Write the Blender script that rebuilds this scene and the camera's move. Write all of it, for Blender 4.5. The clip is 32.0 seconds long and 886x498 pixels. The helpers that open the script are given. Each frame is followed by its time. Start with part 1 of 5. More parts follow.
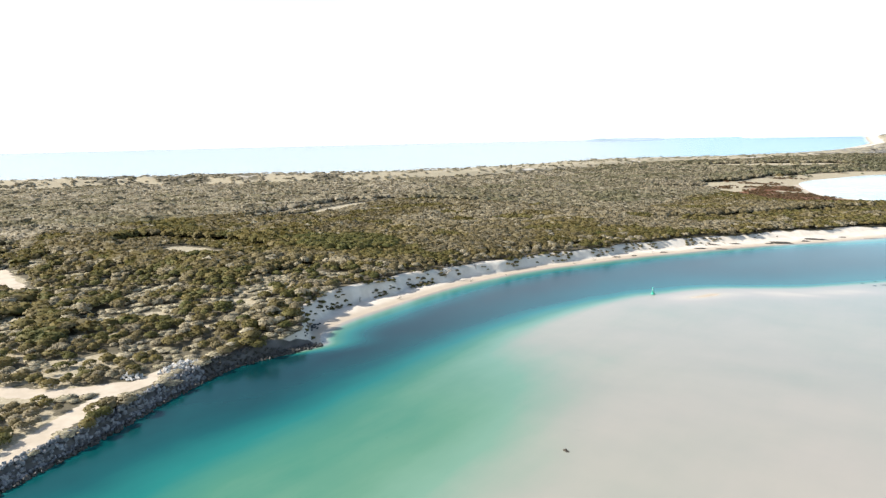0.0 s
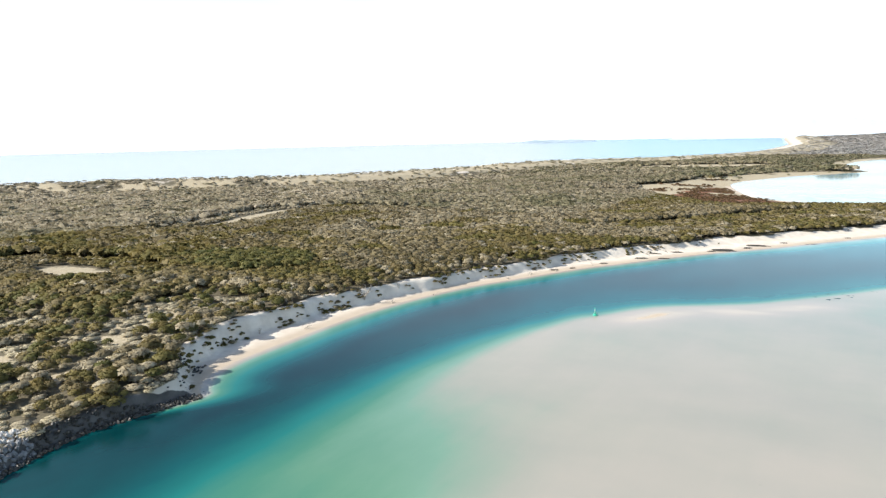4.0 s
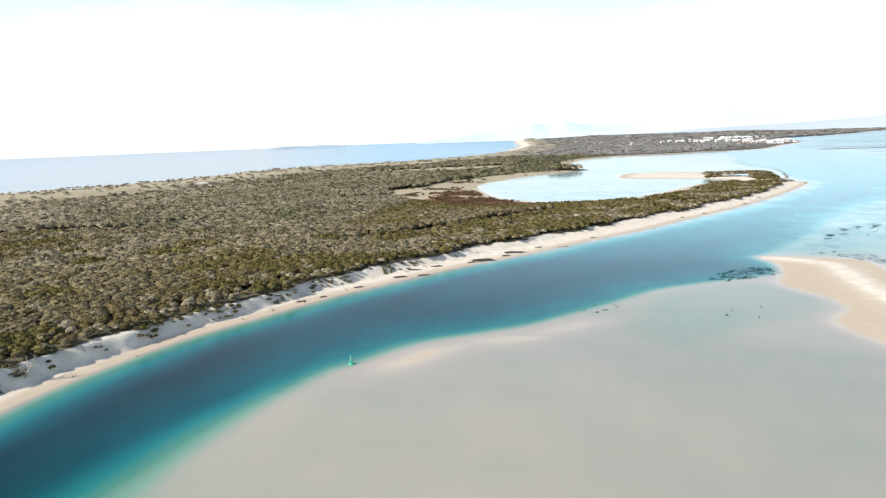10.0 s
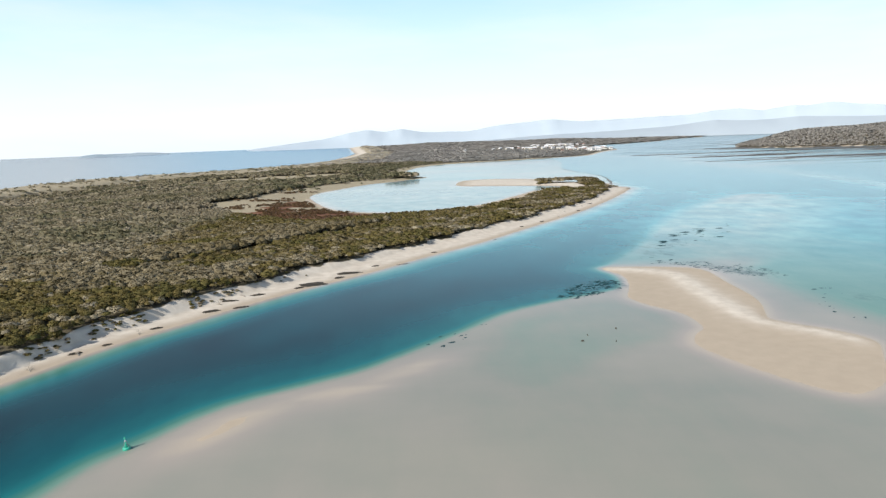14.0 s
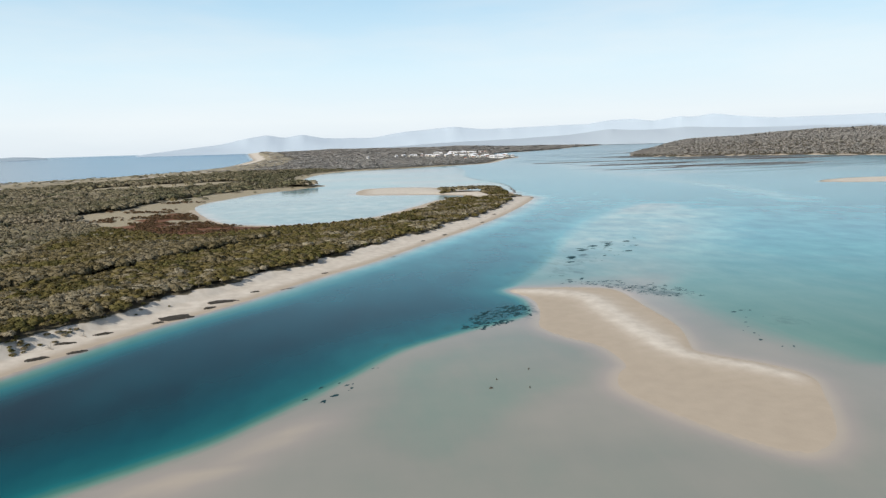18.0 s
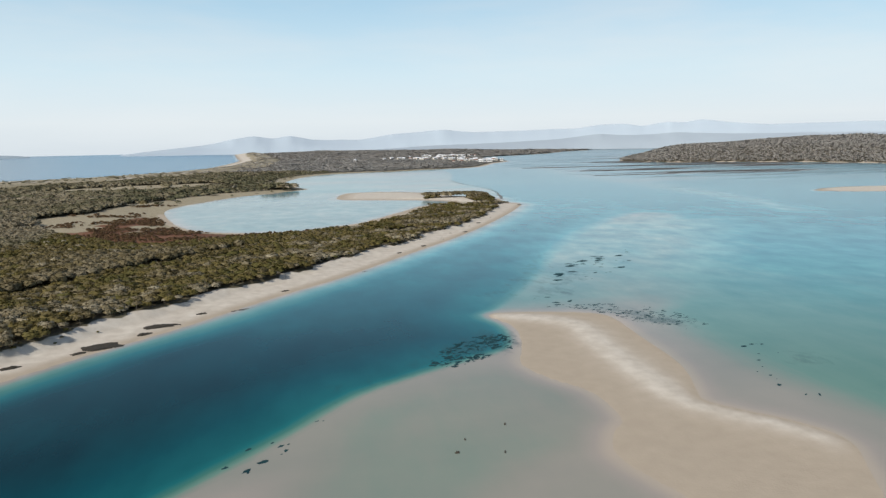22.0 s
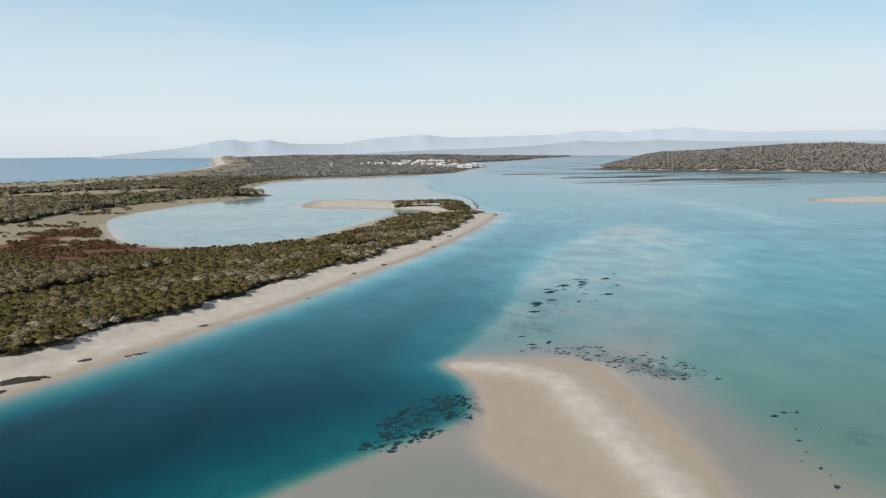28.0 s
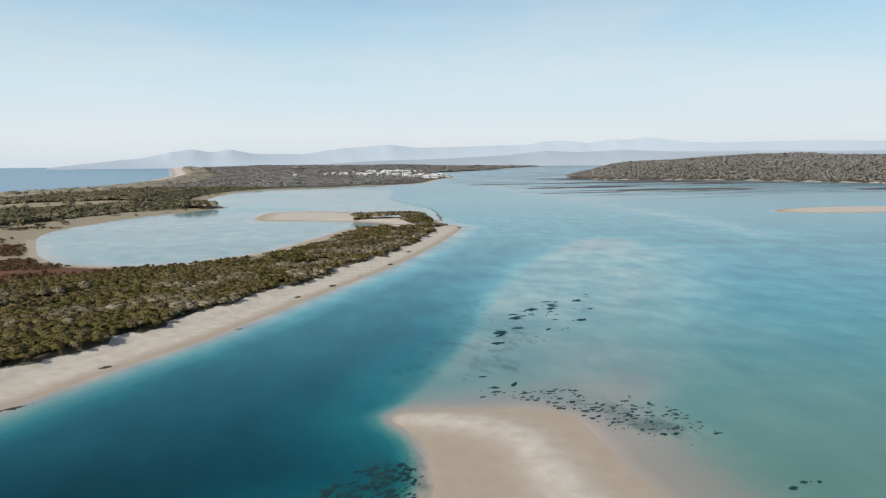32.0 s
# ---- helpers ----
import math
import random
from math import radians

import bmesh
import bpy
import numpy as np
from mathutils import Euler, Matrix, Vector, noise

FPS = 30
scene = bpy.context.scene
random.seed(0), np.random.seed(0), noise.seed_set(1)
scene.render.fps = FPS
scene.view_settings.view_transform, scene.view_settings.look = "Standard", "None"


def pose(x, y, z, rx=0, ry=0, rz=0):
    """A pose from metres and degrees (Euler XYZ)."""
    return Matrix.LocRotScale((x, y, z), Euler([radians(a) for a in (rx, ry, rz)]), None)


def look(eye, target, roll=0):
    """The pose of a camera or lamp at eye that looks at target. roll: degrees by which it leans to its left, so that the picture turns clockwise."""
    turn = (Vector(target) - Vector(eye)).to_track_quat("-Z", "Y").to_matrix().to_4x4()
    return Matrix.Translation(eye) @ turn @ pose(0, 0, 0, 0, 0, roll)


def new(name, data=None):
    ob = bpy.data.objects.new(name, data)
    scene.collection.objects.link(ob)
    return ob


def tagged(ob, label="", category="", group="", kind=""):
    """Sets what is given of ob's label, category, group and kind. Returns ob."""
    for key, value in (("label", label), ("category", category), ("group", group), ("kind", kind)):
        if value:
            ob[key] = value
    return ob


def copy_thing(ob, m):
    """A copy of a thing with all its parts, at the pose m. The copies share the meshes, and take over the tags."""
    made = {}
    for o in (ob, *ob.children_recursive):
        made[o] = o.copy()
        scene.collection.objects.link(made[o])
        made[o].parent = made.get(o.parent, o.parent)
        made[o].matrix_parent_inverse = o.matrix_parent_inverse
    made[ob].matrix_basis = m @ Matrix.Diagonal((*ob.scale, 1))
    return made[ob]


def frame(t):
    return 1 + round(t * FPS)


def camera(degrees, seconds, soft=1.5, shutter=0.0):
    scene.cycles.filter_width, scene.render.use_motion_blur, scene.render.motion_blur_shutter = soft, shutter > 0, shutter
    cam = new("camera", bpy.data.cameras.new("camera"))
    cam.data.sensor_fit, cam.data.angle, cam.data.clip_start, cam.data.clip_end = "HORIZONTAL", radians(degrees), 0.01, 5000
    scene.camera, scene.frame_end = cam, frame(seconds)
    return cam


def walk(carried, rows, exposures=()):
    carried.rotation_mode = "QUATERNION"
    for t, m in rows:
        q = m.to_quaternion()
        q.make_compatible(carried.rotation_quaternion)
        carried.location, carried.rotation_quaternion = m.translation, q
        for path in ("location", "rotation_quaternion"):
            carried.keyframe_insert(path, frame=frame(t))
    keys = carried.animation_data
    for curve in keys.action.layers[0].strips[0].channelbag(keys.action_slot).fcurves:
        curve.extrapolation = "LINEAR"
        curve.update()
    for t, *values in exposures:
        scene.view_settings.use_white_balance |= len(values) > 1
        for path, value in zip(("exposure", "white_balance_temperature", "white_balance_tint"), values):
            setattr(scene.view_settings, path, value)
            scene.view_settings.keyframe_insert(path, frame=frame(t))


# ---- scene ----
cam = camera(66.73, 32.0, soft=1.35)
PATH = [
    (0.0, (-0.00, 0.01, 60.73), (-59.93, 78.42, 44.61), -1.28),
    (0.5, (-1.80, 3.90, 60.86), (-61.05, 82.83, 44.72), -1.30),
    (1.0, (-3.65, 7.86, 60.92), (-62.29, 87.25, 44.86), -1.28),
    (1.5, (-5.57, 11.83, 60.99), (-63.45, 91.77, 44.94), -1.30),
    (2.0, (-7.42, 15.82, 61.05), (-64.41, 96.41, 44.98), -1.29),
    (2.5, (-9.09, 19.84, 61.06), (-65.13, 101.09, 45.04), -1.31),
    (3.0, (-10.73, 23.87, 61.03), (-65.75, 105.82, 45.00), -1.37),
    (3.5, (-12.51, 27.93, 60.96), (-66.28, 110.71, 44.93), -1.38),
    (5.5, (-19.09, 43.72, 60.75), (-66.70, 130.18, 44.70), -1.50),
    (6.0, (-20.51, 47.68, 60.73), (-66.14, 135.21, 44.70), -1.52),
    (6.5, (-21.58, 51.59, 60.75), (-64.70, 140.38, 44.73), -1.67),
    (7.0, (-22.58, 55.52, 60.78), (-62.78, 145.66, 44.69), -1.74),
    (7.5, (-23.61, 59.58, 60.87), (-60.46, 151.14, 44.76), -1.91),
    (8.0, (-24.62, 63.71, 60.93), (-57.69, 156.68, 44.74), -2.00),
    (8.5, (-25.63, 67.90, 60.85), (-54.42, 162.26, 44.54), -2.10),
    (9.0, (-26.70, 72.18, 60.68), (-50.97, 167.80, 44.28), -2.24),
    (9.5, (-27.74, 76.66, 60.49), (-49.69, 172.84, 44.13), -2.18),
    (10.0, (-28.60, 81.40, 60.31), (-48.20, 178.09, 43.98), -2.21),
    (10.5, (-29.24, 86.42, 60.10), (-45.37, 183.74, 43.75), -2.20),
    (11.0, (-29.65, 91.33, 59.96), (-42.16, 189.18, 43.59), -2.24),
    (11.5, (-29.79, 95.87, 59.97), (-38.56, 194.12, 43.55), -2.30),
    (12.0, (-29.79, 100.28, 60.02), (-34.83, 198.79, 43.57), -2.25),
    (12.5, (-29.78, 104.72, 60.02), (-31.77, 203.35, 43.60), -2.24),
    (13.0, (-29.66, 109.18, 60.01), (-29.66, 207.84, 43.70), -2.18),
    (13.5, (-29.29, 113.58, 60.04), (-27.34, 212.23, 43.79), -2.12),
    (14.0, (-28.73, 117.90, 60.10), (-24.83, 216.50, 43.93), -2.11),
    (14.5, (-28.00, 122.09, 60.20), (-22.14, 220.61, 44.07), -2.04),
    (16.5, (-24.45, 139.41, 60.47), (-10.76, 237.18, 44.56), -1.80),
    (17.0, (-23.19, 143.65, 60.53), (-7.51, 241.13, 44.67), -1.77),
    (17.5, (-22.04, 147.85, 60.51), (-4.47, 245.02, 44.73), -1.71),
    (18.0, (-20.80, 151.94, 60.47), (-2.95, 249.08, 44.82), -1.61),
    (18.5, (-19.35, 155.87, 60.47), (-1.36, 253.01, 44.95), -1.50),
    (19.0, (-17.82, 159.70, 60.54), (0.39, 256.80, 45.08), -1.41),
    (19.5, (-16.30, 163.34, 60.66), (2.05, 260.43, 45.26), -1.35),
    (20.0, (-14.84, 166.94, 60.76), (3.75, 263.99, 45.43), -1.27),
    (20.5, (-13.28, 170.70, 60.83), (5.53, 267.72, 45.54), -1.21),
    (21.0, (-11.61, 174.50, 60.94), (7.37, 271.48, 45.65), -1.16),
    (21.5, (-10.00, 178.25, 61.10), (9.24, 275.19, 45.82), -1.05),
    (22.0, (-8.46, 182.05, 61.20), (10.97, 278.95, 45.91), -0.96),
    (22.5, (-6.84, 185.99, 61.19), (12.82, 282.81, 45.71), -0.89),
    (23.0, (-5.22, 190.00, 61.15), (14.66, 286.66, 45.00), -0.82),
    (23.5, (-3.67, 193.88, 61.16), (16.34, 290.17, 43.04), -0.78),
    (24.0, (-2.16, 197.61, 61.17), (18.13, 293.86, 43.14), -0.74),
    (24.5, (-0.34, 201.55, 61.08), (20.11, 297.76, 43.04), -0.72),
    (26.5, (6.43, 217.52, 60.75), (27.73, 313.55, 42.72), -0.53),
    (27.0, (7.99, 221.42, 60.79), (29.60, 317.47, 43.26), -0.54),
    (27.5, (9.53, 225.37, 60.92), (31.39, 321.53, 44.33), -0.49),
    (28.0, (11.01, 229.13, 61.00), (33.24, 325.54, 46.44), -0.44),
    (28.5, (12.53, 232.80, 60.94), (35.08, 329.39, 48.24), -0.41),
    (29.0, (14.20, 236.65, 60.83), (36.88, 333.19, 47.92), -0.38),
    (29.5, (15.85, 240.67, 60.78), (38.80, 337.13, 47.83), -0.37),
    (30.0, (17.43, 244.64, 60.74), (40.55, 341.06, 47.75), -0.34),
    (30.5, (19.04, 248.56, 60.71), (42.34, 344.93, 47.68), -0.32),
    (31.0, (20.69, 252.49, 60.68), (44.19, 348.80, 47.61), -0.29),
    (31.5, (22.44, 256.42, 60.57), (46.09, 352.71, 47.51), -0.29),
    (32.0, (24.52, 260.43, 60.34), (51.42, 355.85, 47.22), -0.46),
]
EXPOSURES = [(0.0, 0.96), (3.0, 0.95), (6.0, 0.88), (9.0, 0.76), (12.0, 0.44), (14.0, 0.22), (17.0, 0.0), (20.0, -0.12), (24.0, -0.24), (32.0, -0.26)]
walk(cam, [(t, look(eye, target, roll)) for t, eye, target, roll in PATH], EXPOSURES)

# ---- daylight ----
SKY = 0.10
SUN_FROM = Vector((-0.76, -0.63, 0.68)).normalized()
world = bpy.data.worlds.new("sky")
scene.world = world
world.use_nodes = True
wn, wl = world.node_tree.nodes, world.node_tree.links
wn.clear()
sky = wn.new("ShaderNodeTexSky")
sky.sky_type = "NISHITA"
sky.sun_disc = False
sky.sun_elevation = math.asin(SUN_FROM.z)
sky.sun_rotation = math.atan2(SUN_FROM.x, SUN_FROM.y)
sky.air_density, sky.dust_density, sky.ozone_density = 1.0, 1.6, 1.5
# pale haze low over the horizon and thin drifting cloud
place = wn.new("ShaderNodeTexCoord")
split = wn.new("ShaderNodeSeparateXYZ")
wl.new(place.outputs["Generated"], split.inputs[0])
band = wn.new("ShaderNodeValToRGB")
band.color_ramp.interpolation = "EASE"
band.color_ramp.elements[0].position, band.color_ramp.elements[0].color = 0.0, (1, 1, 1, 1)
band.color_ramp.elements[1].position, band.color_ramp.elements[1].color = 0.60, (0, 0, 0, 1)
wl.new(split.outputs["Z"], band.inputs["Fac"])
tone = wn.new("ShaderNodeValToRGB")
for k, (at, c) in enumerate([(0.0, (0.78, 0.86, 0.92)), (0.035, (0.88, 0.96, 1.0)), (0.10, (0.78, 0.97, 1.07)), (0.20, (0.58, 0.88, 1.09)), (0.30, (0.34, 0.62, 0.92)), (0.40, (0.12, 0.28, 0.52)), (0.50, (0.07, 0.16, 0.34))]):
    e = tone.color_ramp.elements[k] if k < 2 else tone.color_ramp.elements.new(at)
    e.position, e.color = at, (*c, 1)
wl.new(split.outputs["Z"], tone.inputs["Fac"])
stretch = wn.new("ShaderNodeMapping")
stretch.inputs["Scale"].default_value = (1.6, 2.4, 9.0)
stretch.inputs["Rotation"].default_value = (0.12, 0.1, 0.6)
cirrus = wn.new("ShaderNodeTexNoise")
cirrus.inputs["Scale"].default_value, cirrus.inputs["Detail"].default_value, cirrus.inputs["Roughness"].default_value = 1.5, 5, 0.55
wl.new(place.outputs["Generated"], stretch.inputs["Vector"])
wl.new(stretch.outputs["Vector"], cirrus.inputs["Vector"])
veil = wn.new("ShaderNodeValToRGB")
veil.color_ramp.elements[0].position, veil.color_ramp.elements[0].color = 0.42, (0, 0, 0, 1)
veil.color_ramp.elements[1].position, veil.color_ramp.elements[1].color = 0.75, (0.55, 0.55, 0.55, 1)
wl.new(cirrus.outputs["Fac"], veil.inputs["Fac"])
whiter = wn.new("ShaderNodeMix")
whiter.data_type = "RGBA"
whiter.inputs[7].default_value = (0.94, 1.0, 1.03, 1)
wl.new(veil.outputs["Color"], whiter.inputs[0])
wl.new(tone.outputs["Color"], whiter.inputs[6])
dim = wn.new("ShaderNodeMix")
dim.data_type, dim.blend_type = "RGBA", "MULTIPLY"
dim.inputs[0].default_value, dim.inputs[7].default_value = 1.0, (SKY, SKY, SKY, 1)
wl.new(sky.outputs["Color"], dim.inputs[6])
blend = wn.new("ShaderNodeMix")
blend.data_type = "RGBA"
wl.new(band.outputs["Color"], blend.inputs[0])
wl.new(dim.outputs[2], blend.inputs[6])
wl.new(whiter.outputs[2], blend.inputs[7])
back = wn.new("ShaderNodeBackground")
back.inputs["Strength"].default_value = 1.0
wout = wn.new("ShaderNodeOutputWorld")
wl.new(blend.outputs[2], back.inputs["Color"])
wl.new(back.outputs["Background"], wout.inputs["Surface"])
sun = new("sun", bpy.data.lights.new("sun", "SUN"))
sun.data.energy, sun.data.angle, sun.data.color = 4.2, radians(0.6), (1.0, 0.95, 0.87)
sun.matrix_world = look(SUN_FROM * 900, (0, 0, 0))

# ---- materials ----
def material(name):
    m = bpy.data.materials.new(name)
    m.use_nodes = True
    m.node_tree.nodes.clear()
    return m, m.node_tree.nodes, m.node_tree.links


def put(n, kind, **values):
    nd = n.new(kind)
    for key, value in values.items():
        if key in nd.inputs:
            nd.inputs[key].default_value = value
    return nd


def coords(n, l, scale=(1, 1, 1), turn=0.0):
    g = n.new("ShaderNodeNewGeometry")
    mp = n.new("ShaderNodeMapping")
    mp.inputs["Scale"].default_value = scale
    mp.inputs["Rotation"].default_value = (0, 0, turn)
    l.new(g.outputs["Position"], mp.inputs["Vector"])
    return mp.outputs["Vector"]


def grain(n, l, vec, scale, detail=4.0, rough=0.55):
    t = n.new("ShaderNodeTexNoise")
    t.inputs["Scale"].default_value, t.inputs["Detail"].default_value, t.inputs["Roughness"].default_value = scale, detail, rough
    l.new(vec, t.inputs["Vector"])
    return t.outputs["Fac"]


def ramp(n, l, fac, stops, ease="LINEAR"):
    r = n.new("ShaderNodeValToRGB")
    r.color_ramp.interpolation = ease
    e = r.color_ramp.elements
    while len(e) < len(stops):
        e.new(0.5)
    for k, (p, c) in zip(e, stops):
        k.position, k.color = p, (c, c, c, 1) if isinstance(c, (int, float)) else (*c, 1)
    l.new(fac, r.inputs["Fac"])
    return r.outputs["Color"]


def mixed(n, l, fac, a, b, how="MIX"):
    m = n.new("ShaderNodeMix")
    m.data_type, m.blend_type = "RGBA", how
    for k, v in ((0, fac), (6, a), (7, b)):
        if isinstance(v, (int, float)):
            m.inputs[k].default_value = v if k == 0 else (v, v, v, 1)
        elif isinstance(v, tuple):
            m.inputs[k].default_value = (*v, 1)
        else:
            l.new(v, m.inputs[k])
    return m.outputs[2]


def calc(n, l, op, a, b=0.0, c=0.0):
    m = n.new("ShaderNodeMath")
    m.operation = op
    for k, v in enumerate((a, b, c)):
        if isinstance(v, (int, float)):
            m.inputs[k].default_value = v
        else:
            l.new(v, m.inputs[k])
    return m.outputs[0]


def attribute(n, name):
    a = n.new("ShaderNodeAttribute")
    a.attribute_name = name
    return a.outputs["Fac"]


def finish(m, n, l, colour, rough=0.8, bump=None, strength=0.3, dist=0.1, spec=0.4, metal=0.0):
    p = n.new("ShaderNodeBsdfPrincipled")
    for key, v in (("Base Color", colour), ("Roughness", rough), ("Metallic", metal), ("Specular IOR Level", spec)):
        if isinstance(v, (int, float)):
            p.inputs[key].default_value = v
        elif isinstance(v, tuple):
            p.inputs[key].default_value = (*v, 1)
        else:
            l.new(v, p.inputs[key])
    if bump is not None:
        b = n.new("ShaderNodeBump")
        b.inputs["Strength"].default_value, b.inputs["Distance"].default_value = strength, dist
        l.new(bump, b.inputs["Height"])
        l.new(b.outputs["Normal"], p.inputs["Normal"])
    o = n.new("ShaderNodeOutputMaterial")
    l.new(p.outputs["BSDF"], o.inputs["Surface"])
    return p


def plain(name, low, high, scale=1.0, rough=0.8, strength=0.3, dist=0.05, spec=0.3, metal=0.0):
    """A weathered surface: two tones mixed by a coarse and a fine grain, with relief."""
    m, n, l = material(name)
    v = coords(n, l)
    a, b = grain(n, l, v, scale * 0.35), grain(n, l, v, scale * 3.0)
    f = calc(n, l, "ADD", calc(n, l, "MULTIPLY", a, 0.6), calc(n, l, "MULTIPLY", b, 0.4))
    c = ramp(n, l, f, [(0.32, low), (0.68, high)])
    finish(m, n, l, c, rough, b, strength, dist, spec, metal)
    return m


def ground_material():
    m, n, l = material("sand_and_undergrowth")
    v = coords(n, l)
    fine, mid, big = grain(n, l, v, 1.6, 6), grain(n, l, v, 0.22, 5), grain(n, l, v, 0.03, 3)
    sand = ramp(n, l, mid, [(0.3, (0.53, 0.465, 0.38)), (0.7, (0.68, 0.615, 0.52))])
    wet = ramp(n, l, mid, [(0.3, (0.435, 0.36, 0.272)), (0.7, (0.475, 0.395, 0.30))])
    sand = mixed(n, l, attribute(n, "wet"), sand, wet)
    under = ramp(n, l, fine, [(0.25, (0.07, 0.06, 0.04)), (0.6, (0.13, 0.112, 0.072)), (0.85, (0.21, 0.18, 0.12))])
    dry = ramp(n, l, fine, [(0.25, (0.22, 0.18, 0.115)), (0.5, (0.36, 0.305, 0.205)), (0.8, (0.52, 0.455, 0.33))])
    red = ramp(n, l, calc(n, l, "ADD", calc(n, l, "MULTIPLY", fine, 0.4), calc(n, l, "MULTIPLY", big, 0.6)), [(0.3, (0.08, 0.05, 0.028)), (0.55, (0.19, 0.085, 0.045)), (0.75, (0.22, 0.14, 0.08))])
    mud = ramp(n, l, mid, [(0.3, (0.055, 0.052, 0.048)), (0.75, (0.15, 0.14, 0.125))])
    def edge(name, gain=0.7):
        a = calc(n, l, "ADD", attribute(n, name), calc(n, l, "MULTIPLY", calc(n, l, "SUBTRACT", calc(n, l, "ADD", calc(n, l, "MULTIPLY", mid, 0.6), calc(n, l, "MULTIPLY", fine, 0.4)), 0.5), gain))
        return ramp(n, l, a, [(0.42, 0.0), (0.58, 1.0)])
    c = mixed(n, l, edge("veg"), sand, under)
    c = mixed(n, l, edge("dry", 1.6), c, dry)
    c = mixed(n, l, edge("marsh", 1.2), c, red)
    c = mixed(n, l, edge("track", 0.5), c, ramp(n, l, mid, [(0.3, (0.44, 0.365, 0.275)), (0.7, (0.56, 0.48, 0.375))]))
    c = mixed(n, l, edge("mud", 0.8), c, mud)
    finish(m, n, l, c, 0.9, calc(n, l, "ADD", fine, calc(n, l, "MULTIPLY", mid, 2.0)), 0.22, 0.2, 0.2)
    return m


def water_material():
    m, n, l = material("clear_tidal_water")
    v = coords(n, l)
    depth = attribute(n, "depth")
    drift = grain(n, l, coords(n, l, (0.022, 0.013, 1), 0.62), 1.0, 5, 0.6)
    flow = grain(n, l, coords(n, l, (0.10, 0.022, 1), -0.62), 1.0, 5, 0.6)
    d = calc(n, l, "MULTIPLY", depth, calc(n, l, "ADD", 0.70, calc(n, l, "MULTIPLY", drift, 0.6)))
    d = calc(n, l, "ADD", d, calc(n, l, "MULTIPLY", calc(n, l, "SUBTRACT", flow, 0.5), calc(n, l, "MINIMUM", calc(n, l, "MULTIPLY", depth, 0.45), 1.1)))
    c = ramp(n, l, calc(n, l, "DIVIDE", d, 8.0), WATER)
    c = mixed(n, l, attribute(n, "clear"), c, ramp(n, l, calc(n, l, "DIVIDE", d, 8.0), CLEAR_SKYLIT))
    weed = calc(n, l, "ADD", attribute(n, "seagrass"), calc(n, l, "MULTIPLY", calc(n, l, "SUBTRACT", grain(n, l, coords(n, l, (0.20, 0.12, 1), 0.5), 1.0, 4, 0.6), 0.5), 1.6))
    c = mixed(n, l, calc(n, l, "MULTIPLY", ramp(n, l, weed, [(0.35, 0.0), (0.85, 1.0)]), 0.5), c, (0.015, 0.060, 0.066))
    c = mixed(n, l, calc(n, l, "MULTIPLY", attribute(n, "algae"), ramp(n, l, calc(n, l, "DIVIDE", d, 8.0), [(0.06, 0.05), (0.2, 0.9)])), c, mixed(n, l, 1.0, c, (1.0, 0.96, 0.76), "MULTIPLY"))
    band = grain(n, l, coords(n, l, (0.0016, 0.011, 1), 0.06), 1.0, 3, 0.55)
    flat_mud = calc(n, l, "ADD", calc(n, l, "MULTIPLY", attribute(n, "mudzone"), 0.52), calc(n, l, "MULTIPLY", calc(n, l, "SUBTRACT", band, 0.5), 3.0))
    mud = calc(n, l, "MULTIPLY", attribute(n, "mudzone"), ramp(n, l, flat_mud, [(0.50, 0.0), (0.58, 0.6), (0.66, 0.6), (0.72, 0.1), (0.84, 0.1), (0.92, 0.7)]))
    c = mixed(n, l, mud, c, (0.09, 0.10, 0.105))
    gust = grain(n, l, coords(n, l, (0.055, 0.038, 1), 0.35), 1.0, 6, 0.62)
    blotch = mixed(n, l, 1.0, c, ramp(n, l, gust, [(0.34, (0.66, 0.78, 0.84)), (0.5, (1.0, 1.0, 1.0)), (0.66, (1.42, 1.24, 1.18))]), "MULTIPLY")
    c = mixed(n, l, attribute(n, "clear"), c, blotch)
    ripple = calc(n, l, "ADD", grain(n, l, coords(n, l, (1.1, 0.45, 1), 0.5), 1.0, 3), calc(n, l, "MULTIPLY", grain(n, l, coords(n, l, (0.12, 0.08, 1), -0.3), 1.0, 3), 1.2))
    # wind slicks: their sky sheen is multiplied into the water colour
    slick_sheen = grain(n, l, coords(n, l, (0.007, 0.012, 1), 0.16), 1.0, 5, 0.6)
    c = mixed(n, l, 1.0, c, ramp(n, l, slick_sheen, [(0.3, (0.88, 0.92, 0.94)), (0.7, (1.12, 1.08, 1.06))]), "MULTIPLY")
    b = put(n, "ShaderNodeBump", Strength=0.10, Distance=0.07)
    l.new(ripple, b.inputs["Height"])
    body, gloss, f, both = n.new("ShaderNodeBsdfDiffuse"), n.new("ShaderNodeBsdfGlossy"), put(n, "ShaderNodeFresnel", IOR=1.33), n.new("ShaderNodeMixShader")
    l.new(c, body.inputs["Color"])
    for s in (body, gloss, f):
        l.new(b.outputs["Normal"], s.inputs["Normal"])
    # small waves spread the mirrored sky over the slopes
    calm = attribute(n, "calm")
    share = calc(n, l, "MAXIMUM", calc(n, l, "MINIMUM", calc(n, l, "POWER", f.outputs[0], 1.15), 0.86), calc(n, l, "MULTIPLY", f.outputs[0], calm))
    l.new(calc(n, l, "MULTIPLY", share, calc(n, l, "SUBTRACT", 1.0, calc(n, l, "MULTIPLY", mud, 0.6))), both.inputs[0])
